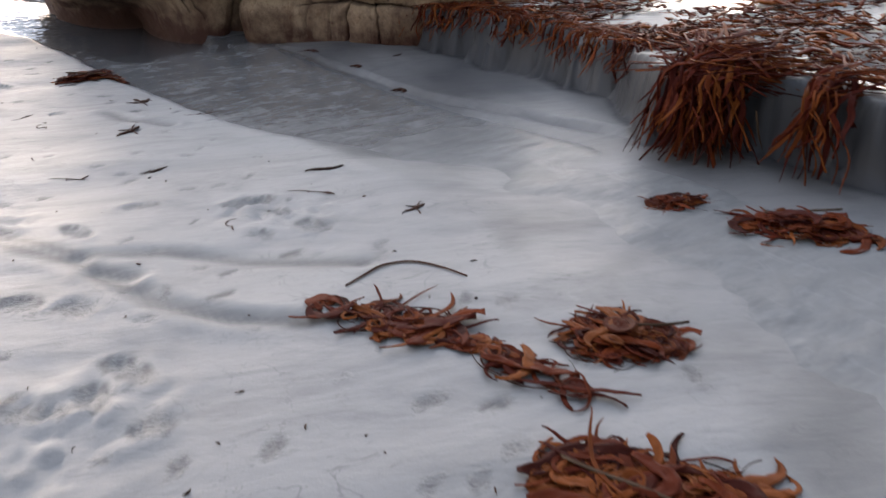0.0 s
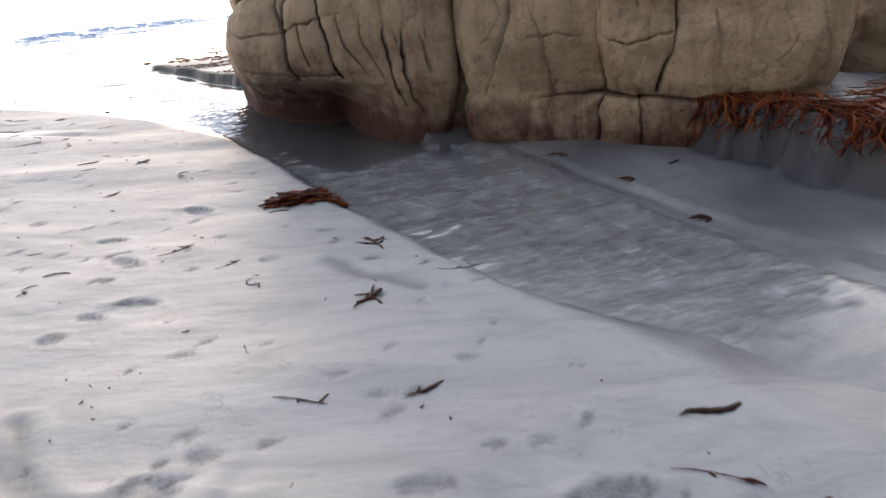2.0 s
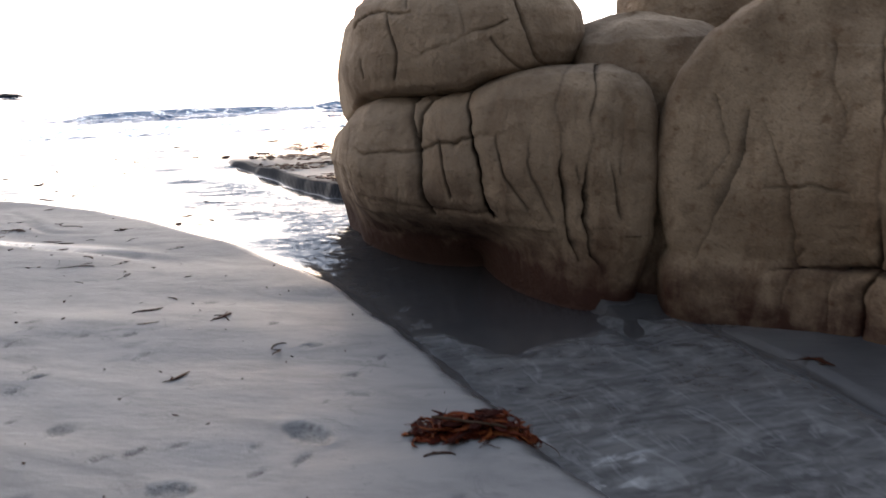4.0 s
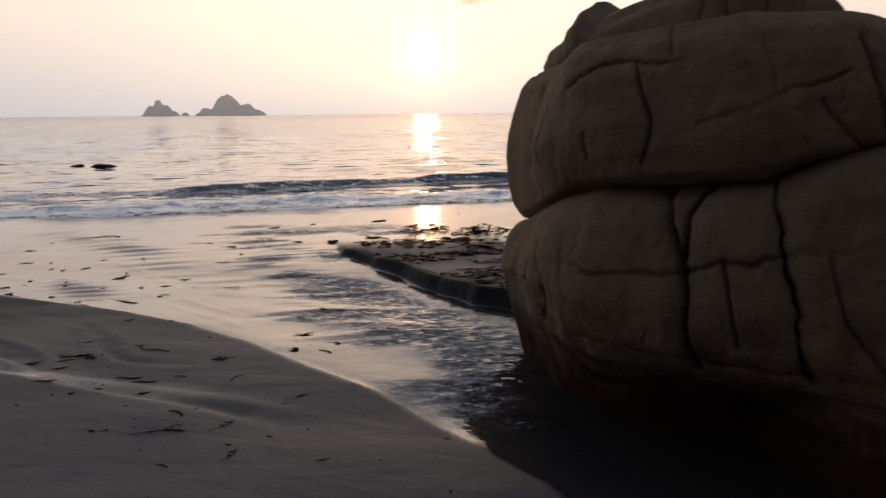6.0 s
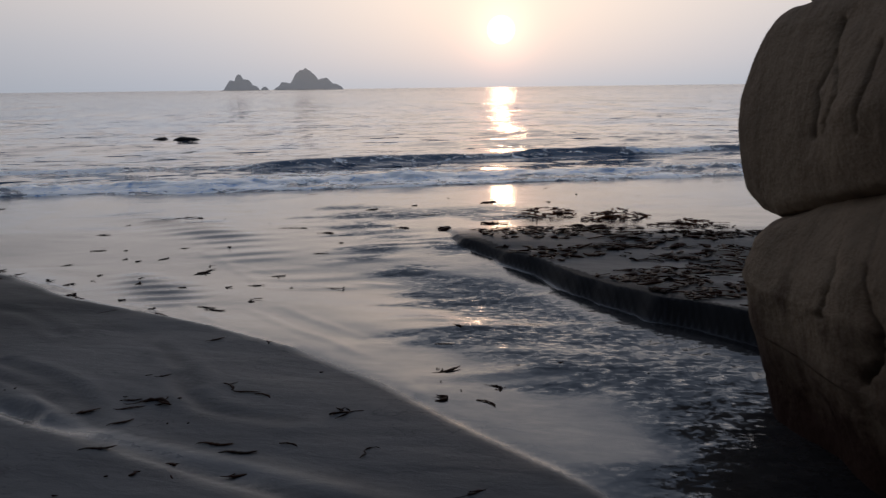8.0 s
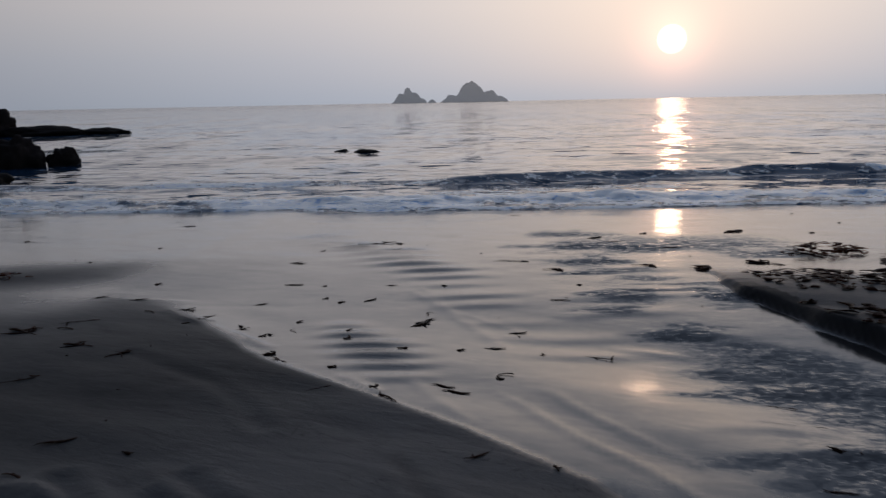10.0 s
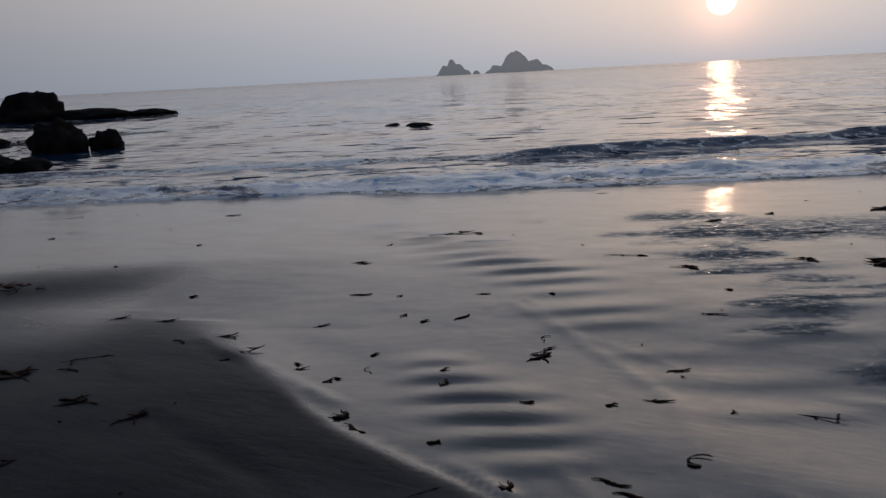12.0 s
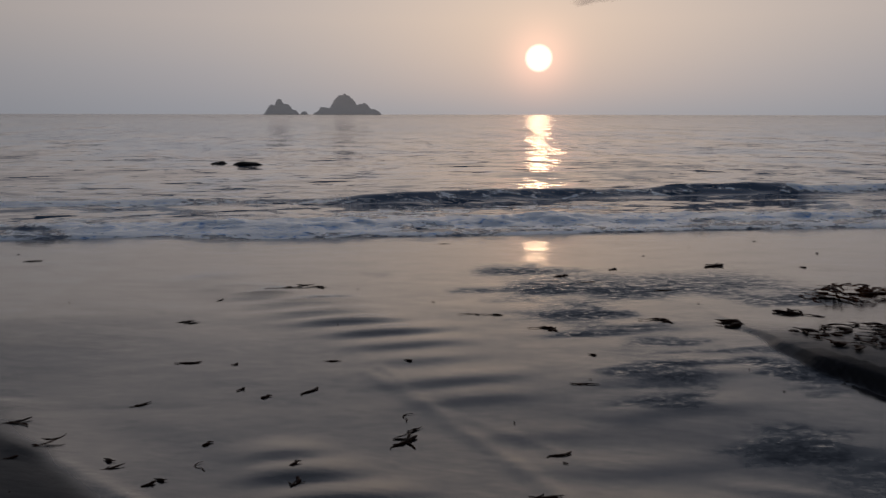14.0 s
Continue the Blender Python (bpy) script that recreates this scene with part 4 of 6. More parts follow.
def rock_block(name, outline, rows, mat, cracks=(), seams=(), count=420, rough=0.05, seed=1, parent=None, sag=None, crown=None, undercut=None):
    """A boulder: rings round the outline, each row (z, reach) its height and how far it stands out."""
    base = smooth_outline(outline, count)
    mid = base.mean(0)
    zs, reach = np.array(rows, float).T
    fine_z, fine_r = [zs[0]], [reach[0]]
    for i in range(len(zs) - 1):
        far = max(abs(zs[i + 1] - zs[i]), 0.8 * abs(reach[i + 1] - reach[i]))
        steps = max(2, int(far / 0.011))
        t = np.arange(1, steps + 1) / steps
        fine_z += list(zs[i] + (zs[i + 1] - zs[i]) * t)
        fine_r += list(reach[i] + (reach[i + 1] - reach[i]) * t)
    fine_z, fine_r = np.array(fine_z), np.array(fine_r)
    # round the steps between rows
    k = np.array([1, 4, 6, 4, 1]) / 16
    for _ in range(2):
        fine_r[2:-2] = np.convolve(fine_r, k, "valid")
        fine_z[2:-2] = np.convolve(fine_z, k, "valid")
    out = base - mid
    ln = np.linalg.norm(out, axis=1, keepdims=True)
    out = out / ln
    # reach is in metres from the outline; the last row closes on the middle
    grown = np.repeat(fine_r[:, None], count, 1)
    if undercut:
        along = (base - FACE_A) @ FACE_D
        full = ((1 - 0.85 * sstep(undercut[0], undercut[1], along)) * (0.3 + 0.7 * sstep(-0.7, -0.05, along)))[None, :]
        grown = np.where((fine_z[:, None] < 0.5) & (grown < 0), grown * full, grown)
    R = np.maximum(ln[:, 0][None, :] + grown, 0.0)
    R[-1] = 0.0
    Zr = np.repeat(fine_z[:, None], count, 1)
    X, Y = mid[0] + out[:, 0] * R, mid[1] + out[:, 1] * R
    S = (X - FACE_A[0]) * FACE_D[0] + (Y - FACE_A[1]) * FACE_D[1]
    # bedding that dips to the left: how far the underside sags and the crown rises along the face
    high = np.clip((Zr - zs[0]) / (zs[-1] - zs[0]), 0, 1)
    if sag:
        Zr = Zr + (1 - high) * np.interp(S, *sag)
    if crown:
        Zr = Zr + (high if sag else sstep(0.35, 0.95, Zr)) * np.interp(S, *crown)
    lump = 1.6 * fbm(X * 0.9 + Zr * 0.35, Y * 0.9 - Zr * 0.8, seed, 2) + 1.0 * fbm(S * 2.6 + 0.4 * Zr, Zr * 2.4, seed + 5, 2) + 0.55 * np.abs(fbm(S * 2.3 + 0.5 * Zr, Zr * 1.6, seed + 40, 3)) + 0.2 * np.abs(fbm(S * 6.5, Zr * 4.5, seed + 41, 3)) + 0.12 * fbm(S * 9, Zr * 3.2, seed + 9, 4) + 0.08 * fbm(S * 30, Zr * 24, seed + 12, 3)
    off = rough * lump
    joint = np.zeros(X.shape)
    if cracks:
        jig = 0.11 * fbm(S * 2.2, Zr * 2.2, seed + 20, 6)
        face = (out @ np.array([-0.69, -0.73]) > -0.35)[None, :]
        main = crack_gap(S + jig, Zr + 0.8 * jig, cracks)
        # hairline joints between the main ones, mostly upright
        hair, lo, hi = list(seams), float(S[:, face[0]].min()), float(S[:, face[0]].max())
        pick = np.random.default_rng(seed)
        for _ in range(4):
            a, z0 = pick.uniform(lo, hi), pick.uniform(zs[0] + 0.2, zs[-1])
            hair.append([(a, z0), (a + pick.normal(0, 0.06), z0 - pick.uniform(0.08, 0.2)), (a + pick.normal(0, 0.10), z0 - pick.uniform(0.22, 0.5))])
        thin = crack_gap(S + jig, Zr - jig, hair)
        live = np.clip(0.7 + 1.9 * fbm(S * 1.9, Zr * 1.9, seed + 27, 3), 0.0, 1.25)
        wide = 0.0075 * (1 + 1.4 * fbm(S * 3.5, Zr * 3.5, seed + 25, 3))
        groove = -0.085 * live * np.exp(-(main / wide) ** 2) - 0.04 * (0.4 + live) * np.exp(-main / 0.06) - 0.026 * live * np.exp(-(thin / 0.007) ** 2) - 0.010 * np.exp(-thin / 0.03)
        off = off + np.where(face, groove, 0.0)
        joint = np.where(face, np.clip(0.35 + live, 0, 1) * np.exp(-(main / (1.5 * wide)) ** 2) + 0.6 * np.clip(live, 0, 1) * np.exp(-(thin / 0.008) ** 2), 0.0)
    fade = np.clip(R / 0.5, 0, 1)
    X, Y = X + out[:, 0] * off * fade, Y + out[:, 1] * off * fade
    Zr = Zr + 0.25 * rough * fbm(X * 2.2, Y * 2.2, seed + 30, 3) * (1 - fade * 0.6) + 0.35 * off * (fine_r[:, None] < -0.15)
    verts = np.stack([X, Y, Zr], -1).reshape(-1, 3)
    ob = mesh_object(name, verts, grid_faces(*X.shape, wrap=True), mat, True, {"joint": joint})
    if parent is not None:
        ob.parent = parent
    return ob


def make_outcrop():
    top = tagged(new("rock_outcrop"), "pale weathered granite outcrop split by cracks, rusty at its foot", "rock")
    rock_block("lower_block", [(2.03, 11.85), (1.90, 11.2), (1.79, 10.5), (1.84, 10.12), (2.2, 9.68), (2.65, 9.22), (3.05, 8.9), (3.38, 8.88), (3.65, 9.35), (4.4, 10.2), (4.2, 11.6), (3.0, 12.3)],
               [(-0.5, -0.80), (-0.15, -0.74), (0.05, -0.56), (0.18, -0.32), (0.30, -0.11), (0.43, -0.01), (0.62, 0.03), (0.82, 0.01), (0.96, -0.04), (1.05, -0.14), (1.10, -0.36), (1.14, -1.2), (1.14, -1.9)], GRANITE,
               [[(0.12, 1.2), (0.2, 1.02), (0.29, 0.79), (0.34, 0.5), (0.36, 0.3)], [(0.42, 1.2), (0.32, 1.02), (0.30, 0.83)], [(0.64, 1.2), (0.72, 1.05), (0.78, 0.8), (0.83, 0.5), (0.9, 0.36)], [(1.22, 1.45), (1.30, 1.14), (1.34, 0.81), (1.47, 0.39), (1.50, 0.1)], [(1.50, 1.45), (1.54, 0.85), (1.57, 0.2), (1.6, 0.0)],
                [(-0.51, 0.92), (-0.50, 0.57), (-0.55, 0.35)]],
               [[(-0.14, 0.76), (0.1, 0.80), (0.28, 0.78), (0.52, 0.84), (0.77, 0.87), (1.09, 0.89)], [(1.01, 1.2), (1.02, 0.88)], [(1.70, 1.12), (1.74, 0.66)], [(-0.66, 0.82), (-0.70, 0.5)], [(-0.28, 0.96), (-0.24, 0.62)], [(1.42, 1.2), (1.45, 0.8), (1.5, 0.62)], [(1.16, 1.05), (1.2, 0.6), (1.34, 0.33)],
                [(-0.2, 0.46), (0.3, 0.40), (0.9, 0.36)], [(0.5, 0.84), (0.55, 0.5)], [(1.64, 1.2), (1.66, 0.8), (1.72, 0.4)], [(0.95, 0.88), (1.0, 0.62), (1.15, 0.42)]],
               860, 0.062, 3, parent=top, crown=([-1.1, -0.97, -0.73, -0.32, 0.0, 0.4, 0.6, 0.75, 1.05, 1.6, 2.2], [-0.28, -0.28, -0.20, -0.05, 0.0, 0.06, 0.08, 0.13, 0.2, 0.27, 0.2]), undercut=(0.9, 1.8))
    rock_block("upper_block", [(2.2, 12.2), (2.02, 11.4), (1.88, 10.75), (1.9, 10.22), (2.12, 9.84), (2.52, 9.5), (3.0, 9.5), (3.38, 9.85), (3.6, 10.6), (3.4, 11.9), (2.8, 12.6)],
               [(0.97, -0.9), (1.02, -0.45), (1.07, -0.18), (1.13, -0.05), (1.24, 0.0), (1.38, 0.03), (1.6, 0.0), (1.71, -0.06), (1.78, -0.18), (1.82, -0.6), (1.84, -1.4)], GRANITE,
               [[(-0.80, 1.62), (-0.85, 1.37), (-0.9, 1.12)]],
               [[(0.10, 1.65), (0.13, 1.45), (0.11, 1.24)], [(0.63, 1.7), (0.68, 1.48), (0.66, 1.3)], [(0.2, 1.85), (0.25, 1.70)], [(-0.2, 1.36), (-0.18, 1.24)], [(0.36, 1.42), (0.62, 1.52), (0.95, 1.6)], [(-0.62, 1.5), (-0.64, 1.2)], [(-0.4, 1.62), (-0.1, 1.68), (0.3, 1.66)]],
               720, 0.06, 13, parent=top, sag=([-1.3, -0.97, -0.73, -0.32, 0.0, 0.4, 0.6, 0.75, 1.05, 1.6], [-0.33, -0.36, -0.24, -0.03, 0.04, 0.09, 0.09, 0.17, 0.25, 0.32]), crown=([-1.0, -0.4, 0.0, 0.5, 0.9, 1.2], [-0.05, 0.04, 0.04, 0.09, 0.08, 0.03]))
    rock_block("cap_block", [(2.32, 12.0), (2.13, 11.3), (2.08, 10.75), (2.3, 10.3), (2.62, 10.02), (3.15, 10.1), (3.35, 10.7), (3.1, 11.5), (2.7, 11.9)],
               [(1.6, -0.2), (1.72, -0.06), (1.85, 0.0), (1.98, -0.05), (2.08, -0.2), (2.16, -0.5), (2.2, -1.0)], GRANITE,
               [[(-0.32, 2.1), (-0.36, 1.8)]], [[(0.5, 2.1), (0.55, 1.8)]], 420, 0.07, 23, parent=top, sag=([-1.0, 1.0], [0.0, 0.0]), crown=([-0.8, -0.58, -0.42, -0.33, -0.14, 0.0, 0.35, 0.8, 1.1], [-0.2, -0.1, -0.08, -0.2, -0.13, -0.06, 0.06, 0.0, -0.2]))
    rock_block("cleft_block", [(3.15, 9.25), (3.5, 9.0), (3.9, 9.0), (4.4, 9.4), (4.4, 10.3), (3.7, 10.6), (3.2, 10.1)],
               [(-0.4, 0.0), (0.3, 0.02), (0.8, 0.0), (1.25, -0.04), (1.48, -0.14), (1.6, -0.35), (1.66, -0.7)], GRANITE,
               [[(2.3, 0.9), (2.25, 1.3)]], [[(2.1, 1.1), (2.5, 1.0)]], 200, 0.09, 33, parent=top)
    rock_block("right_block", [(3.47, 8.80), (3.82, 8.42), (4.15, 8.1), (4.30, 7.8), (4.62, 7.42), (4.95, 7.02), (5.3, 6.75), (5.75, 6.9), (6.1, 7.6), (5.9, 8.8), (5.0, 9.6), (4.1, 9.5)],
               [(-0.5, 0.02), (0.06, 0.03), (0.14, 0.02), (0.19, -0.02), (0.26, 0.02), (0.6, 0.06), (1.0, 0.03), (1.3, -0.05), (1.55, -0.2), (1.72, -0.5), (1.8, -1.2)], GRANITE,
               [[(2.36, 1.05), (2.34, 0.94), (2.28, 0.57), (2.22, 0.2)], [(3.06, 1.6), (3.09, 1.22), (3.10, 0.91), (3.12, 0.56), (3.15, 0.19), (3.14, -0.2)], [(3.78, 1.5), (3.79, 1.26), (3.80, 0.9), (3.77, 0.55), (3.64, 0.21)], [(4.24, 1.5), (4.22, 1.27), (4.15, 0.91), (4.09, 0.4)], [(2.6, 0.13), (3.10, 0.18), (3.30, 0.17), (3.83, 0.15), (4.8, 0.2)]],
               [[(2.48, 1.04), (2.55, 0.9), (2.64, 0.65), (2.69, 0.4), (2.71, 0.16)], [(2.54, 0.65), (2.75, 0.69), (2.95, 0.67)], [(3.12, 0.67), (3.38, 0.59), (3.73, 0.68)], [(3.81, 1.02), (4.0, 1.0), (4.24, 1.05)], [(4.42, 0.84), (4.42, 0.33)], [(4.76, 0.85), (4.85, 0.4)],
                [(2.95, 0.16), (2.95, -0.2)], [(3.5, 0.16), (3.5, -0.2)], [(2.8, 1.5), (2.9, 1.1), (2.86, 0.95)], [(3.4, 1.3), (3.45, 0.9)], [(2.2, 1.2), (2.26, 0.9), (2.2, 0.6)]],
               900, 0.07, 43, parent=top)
    rock_block("back_block", [(4.3, 10.4), (4.9, 9.8), (5.8, 9.9), (6.3, 10.8), (5.6, 11.8), (4.6, 11.5)],
               [(-0.5, 0.1), (0.8, 0.1), (1.5, 0.0), (1.9, -0.1), (2.15, -0.3), (2.25, -0.8)], GRANITE, (), (), 160, 0.12, 53, parent=top)
    return top


make_outcrop()


def simple_boulder(name, x, y, z, sx, sy, sz, seed, mat, label, category="rock", group=""):
    """A rough free boulder: a ball pressed by noise, flattened below."""
    bm = bmesh.new()
    bmesh.ops.create_icosphere(bm, subdivisions=4, radius=1.0)
    for v in bm.verts:
        p = v.co.copy()
        n = noise.fractal(p * 1.7 + Vector((seed * 7.1, 0, 0)), 0.8, 2.0, 6) * 0.34 + noise.noise(p * 0.8 + Vector((0, seed * 3.3, 0))) * 0.35
        v.co = p * (1 + n / (1 + abs(n)))
        v.co.x, v.co.y, v.co.z = v.co.x * sx, v.co.y * sy, max(v.co.z, -0.55) * sz
    for f in bm.faces:
        f.smooth = True
    me = bpy.data.meshes.new(name)
    bm.to_mesh(me)
    bm.free()
    me.materials.append(mat)
    ob = new(name, me)
    ob.location = (x, y, z)
    return tagged(ob, label, category, group)


SEA_ROCKS = [(-37.3, 62.0, 1.9, 1.8, 1.9, 1), (-32.4, 62.5, 2.3, 2.0, 2.4, 2), (-35.0, 62.5, 4.6, 2.0, 0.9, 3), (-29.0, 63.0, 3.2, 1.8, 0.85, 4), (-25.6, 64.5, 2.0, 1.4, 0.5, 13), (-14.1, 33.8, 0.9, 0.8, 1.35, 5), (-13.0, 34.4, 0.55, 0.6, 0.8, 6),
             (-12.4, 28.2, 0.65, 0.55, 0.55, 7), (-11.5, 28.0, 0.55, 0.5, 0.42, 8), (-18.7, 37.6, 0.8, 0.6, 0.35, 9), (-16.4, 38.5, 0.4, 0.4, 0.3, 10), (-18.1, 33.3, 0.6, 0.6, 0.5, 11), (-13.9, 26.6, 0.6, 0.6, 0.8, 12), (75.0, 117.0, 1.3, 1.0, 0.9, 14)]
for x, y, sx, sy, sz, seed in SEA_ROCKS:
    simple_boulder("sea_rock", x, y, SEA + 0.1 * sz, 0.85 * sx, 0.85 * sy, 0.62 * sz, seed, DARKROCK, "dark wet rock standing in the surf" if y < 50 else "dark jagged reef rock standing in the sea", "rock", "rocks in the sea")
for x, y, sx, seed in ((-5.2, 39.2, 0.45, 21), (-4.3, 38.5, 0.75, 22)):
    simple_boulder("awash_rock", x, y, SEA - 0.04, 0.6 * sx, 0.35, 0.13, seed, DARKROCK, "low dark rock awash in calm sea", "rock", "rocks in the sea")


def make_island(name, cx, width, height, peaks, seed, label):
    """A far steep island: ridge line with crags, on the sea."""
    cols, rows = 90, 26
    u = np.linspace(-1, 1, cols)
    ridge = np.zeros(cols)
    for c, w, h in peaks:
        ridge = np.maximum(ridge, h * np.exp(-np.abs((u - c) / w) ** 3.0))
    ridge = ridge * (1 + 0.10 * fbm(u * 9, u * 0, seed, 4)) * sstep(1.0, 0.93, np.abs(u)) + 0.035 * sstep(1.0, 0.97, np.abs(u))
    v = np.linspace(-1, 1, rows)
    U, V = np.meshgrid(u, v)
    fall = 1 - np.abs(V) ** 1.5
    Z = np.maximum(ridge[None, :] * fall * (1 + 0.10 * fbm(U * 12, V * 5, seed + 2, 4)), 0) * height
    Z = Z - 1.0
    Z[0] = Z[-1] = SEA - 4
    Z[:, 0] = Z[:, -1] = SEA - 4
    return tagged(grid_object(name, cx + U * width / 2, 2000 + V * width * 0.3, Z + SEA, ISLAND), label, "island")


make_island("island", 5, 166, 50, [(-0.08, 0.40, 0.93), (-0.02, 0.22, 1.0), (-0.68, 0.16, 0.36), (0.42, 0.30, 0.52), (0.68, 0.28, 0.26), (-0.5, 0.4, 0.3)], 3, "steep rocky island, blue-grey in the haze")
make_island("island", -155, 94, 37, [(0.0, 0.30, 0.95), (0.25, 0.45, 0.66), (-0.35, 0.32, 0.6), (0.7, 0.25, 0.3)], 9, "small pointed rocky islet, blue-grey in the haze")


def cloud_wisp():
    """A thin far streak of cloud near the sun, a veil with ragged edges."""
    m, t, b = material("cloud_veil")
    b.inputs["Base Color"].default_value, b.inputs["Roughness"].default_value = (0.75, 0.76, 0.80, 1), 1.0
    xs, ys = np.linspace(-1, 1, 40), np.linspace(-1, 1, 14)
    X, Y = np.meshgrid(xs, ys)
    veil = np.clip(1.15 - np.hypot(X, Y + 0.25 * np.sin(2.2 * X)) + 0.9 * fbm(X * 2.2, Y * 1.4, 5, 4), 0, 1) * sstep(1.0, 0.75, np.abs(X)) * sstep(1.0, 0.6, np.abs(Y))
    ob = grid_object("cloud", 1335 + 165 * X - 10 * Y, 4300 + 0 * X, 594 + 24 * Y + 32 * X, m, {"veil": veil})
    mix, clear = t.nodes.new("ShaderNodeMixShader"), t.nodes.new("ShaderNodeBsdfTransparent")
    t.links.new(math_node(t, "MULTIPLY", attribute(t, "veil"), 0.35), mix.inputs[0])
    t.links.new(clear.outputs[0], mix.inputs[1])
    t.links.new(b.outputs[0], mix.inputs[2])
    t.links.new(mix.outputs[0], t.nodes["Material Output"].inputs[0])
    return tagged(ob, "thin grey cloud streak in a hazy sky", "cloud", kind="structure")


cloud_wisp()
simple_boulder("boulder", 7.9, 5.0, 0.30, 0.55, 0.5, 0.5, 31, GRANITE, "pale rounded boulder among rusty kelp", "rock")
simple_boulder("boulder", 6.75, 7.3, 0.25, 0.55, 0.6, 0.75, 32, GRANITE, "rusty boulder beside a granite outcrop", "rock")
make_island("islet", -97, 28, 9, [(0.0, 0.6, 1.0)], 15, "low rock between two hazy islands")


# ---------------------------------------------------------------- weed
rng = np.random.default_rng(7)


def strap(path, width, thick=0.004, twist=0.0):
    """One flat frond along a path: corners and faces."""
    p = np.array(path, float)
    n = len(p)
    t = np.gradient(p, axis=0)
    t /= np.linalg.norm(t, axis=1, keepdims=True) + 1e-9
    side = np.cross(t, (0, 0, 1.0))
    side /= np.linalg.norm(side, axis=1, keepdims=True) + 1e-9
    up = np.cross(side, t)
    a = twist * np.linspace(0, 1, n)[:, None]
    side, up = side * np.cos(a) + up * np.sin(a), up * np.cos(a) - side * np.sin(a)
    w = width * np.array([0.35 + 0.65 * math.sin(math.pi * min(1, 0.12 + 0.92 * k / (n - 1))) for k in range(n)])[:, None] / 2
    w[-1] *= 0.2
    verts = np.stack([p - side * w - up * 0.3 * thick, p + up * thick, p + side * w - up * 0.3 * thick, p - up * thick], 1).reshape(-1, 3)
    faces = []
    for k in range(n - 1):
        for c in range(4):
            d = (c + 1) % 4
            faces.append((4 * k + c, 4 * k + d, 4 * k + 4 + d, 4 * k + 4 + c))
    faces += [(3, 2, 1, 0), (4 * n - 4, 4 * n - 3, 4 * n - 2, 4 * n - 1)]
    return verts, faces


def ribbon(path, width, ruffle=0.12, thick=0.0025, twist=0.0):
    """One thin, crumpled blade of weed along a path, with ruffled edges and torn ends."""
    p = np.array(path, float)
    n = len(p)
    t = np.gradient(p, axis=0)
    t /= np.linalg.norm(t, axis=1, keepdims=True) + 1e-9
    side = np.cross(t, (0, 0, 1.0))
    side /= np.linalg.norm(side, axis=1, keepdims=True) + 1e-9
    up = np.cross(side, t)
    a = twist * np.linspace(0, 1, n)[:, None]
    side, up = side * np.cos(a) + up * np.sin(a), up * np.cos(a) - side * np.sin(a)
    f = np.linspace(0, 1, n)
    w = width / 2 * np.clip(np.sin(np.pi * np.clip(0.10 + 0.88 * f, 0, 1)), 0.05, 1) ** 0.7
    k1, k2 = rng.uniform(0, 50), rng.uniform(0, 50)
    across = np.array([-1.0, -0.5, 0.0, 0.5, 1.0])
    rows = []
    for flip in (1, -1):
        for c in across[::flip]:
            edge = w * (1 + 0.5 * fbm(f * 6 + k1, np.full(n, c), 7, 2)) if abs(c) > 0.9 else w
            wave = ruffle * width * (1.6 * fbm(f * 7 + k2, np.full(n, 1.3 * c), 5, 2) + 0.25 * abs(c))
            rows.append(p + side * (edge * c)[:, None] + up * (wave + flip * thick / 2)[:, None])
    verts = np.stack(rows, 1).reshape(-1, 3)
    m = 10
    faces = [(m * k + c, m * k + (c + 1) % m, m * k + m + (c + 1) % m, m * k + m + c) for k in range(n - 1) for c in range(m)]
    faces += [tuple(range(m - 1, -1, -1)), tuple(range(m * (n - 1), m * n))]
    return verts, faces


def lying_path(length, bend, hump, stations=9):
    """A frond lying on the sand: wanders sideways, lifts a little."""
    head, pos, out = rng.uniform(-0.3, 0.3), np.zeros(2), []
    turn = rng.normal(0, bend / stations)
    phase = rng.uniform(0, 6.28)
    for k in range(stations):
        f = k / (stations - 1)
        out.append((pos[0], pos[1], 0.006 + hump * abs(math.sin(3.1 * f + phase)) * rng.uniform(0.5, 1.0)))
        turn += rng.normal(0, bend / stations)
        head += turn
        pos = pos + length / stations * np.array([math.cos(head), math.sin(head)])
    p = np.array(out)
    p[:, :2] -= p[:, :2].mean(0)
    return p


def hanging_path(length):
    """A frond that lies over an edge and hangs down its face; x points out from the face."""
    out = [(-0.30 - rng.uniform(0, 0.2), rng.normal(0, 0.1), 0.03), (-0.12, rng.normal(0, 0.04), 0.05), (-0.03, 0, 0.045), (0.03, 0, 0.02), (0.06, 0.004, -0.03)]
    sway, lean, phase, drift = rng.uniform(0.0, 0.03), rng.uniform(0.04, 0.16), rng.uniform(0, 6.28), rng.normal(0, 0.07)
    for k in range(1, 11):
        f = k / 10
        out.append((0.06 + lean * f ** 1.3 + 0.5 * sway * math.sin(5 * f + phase), drift * f + sway * math.sin(6 * f + phase), -0.03 - length * f))
    return out


def mesh_of(name, parts, mat, smooth=True):
    verts, faces, base = [], [], 0
    for v, f in parts:
        verts.extend(v.tolist())
        faces.extend([tuple(base + i for i in q) for q in f])
        base += len(v)
    me = bpy.data.meshes.new(name)
    me.from_pydata(verts, [], faces)
    me.materials.append(mat)
    me.polygons.foreach_set("use_smooth", np.full(len(me.polygons), smooth))
    me.update()
    return me


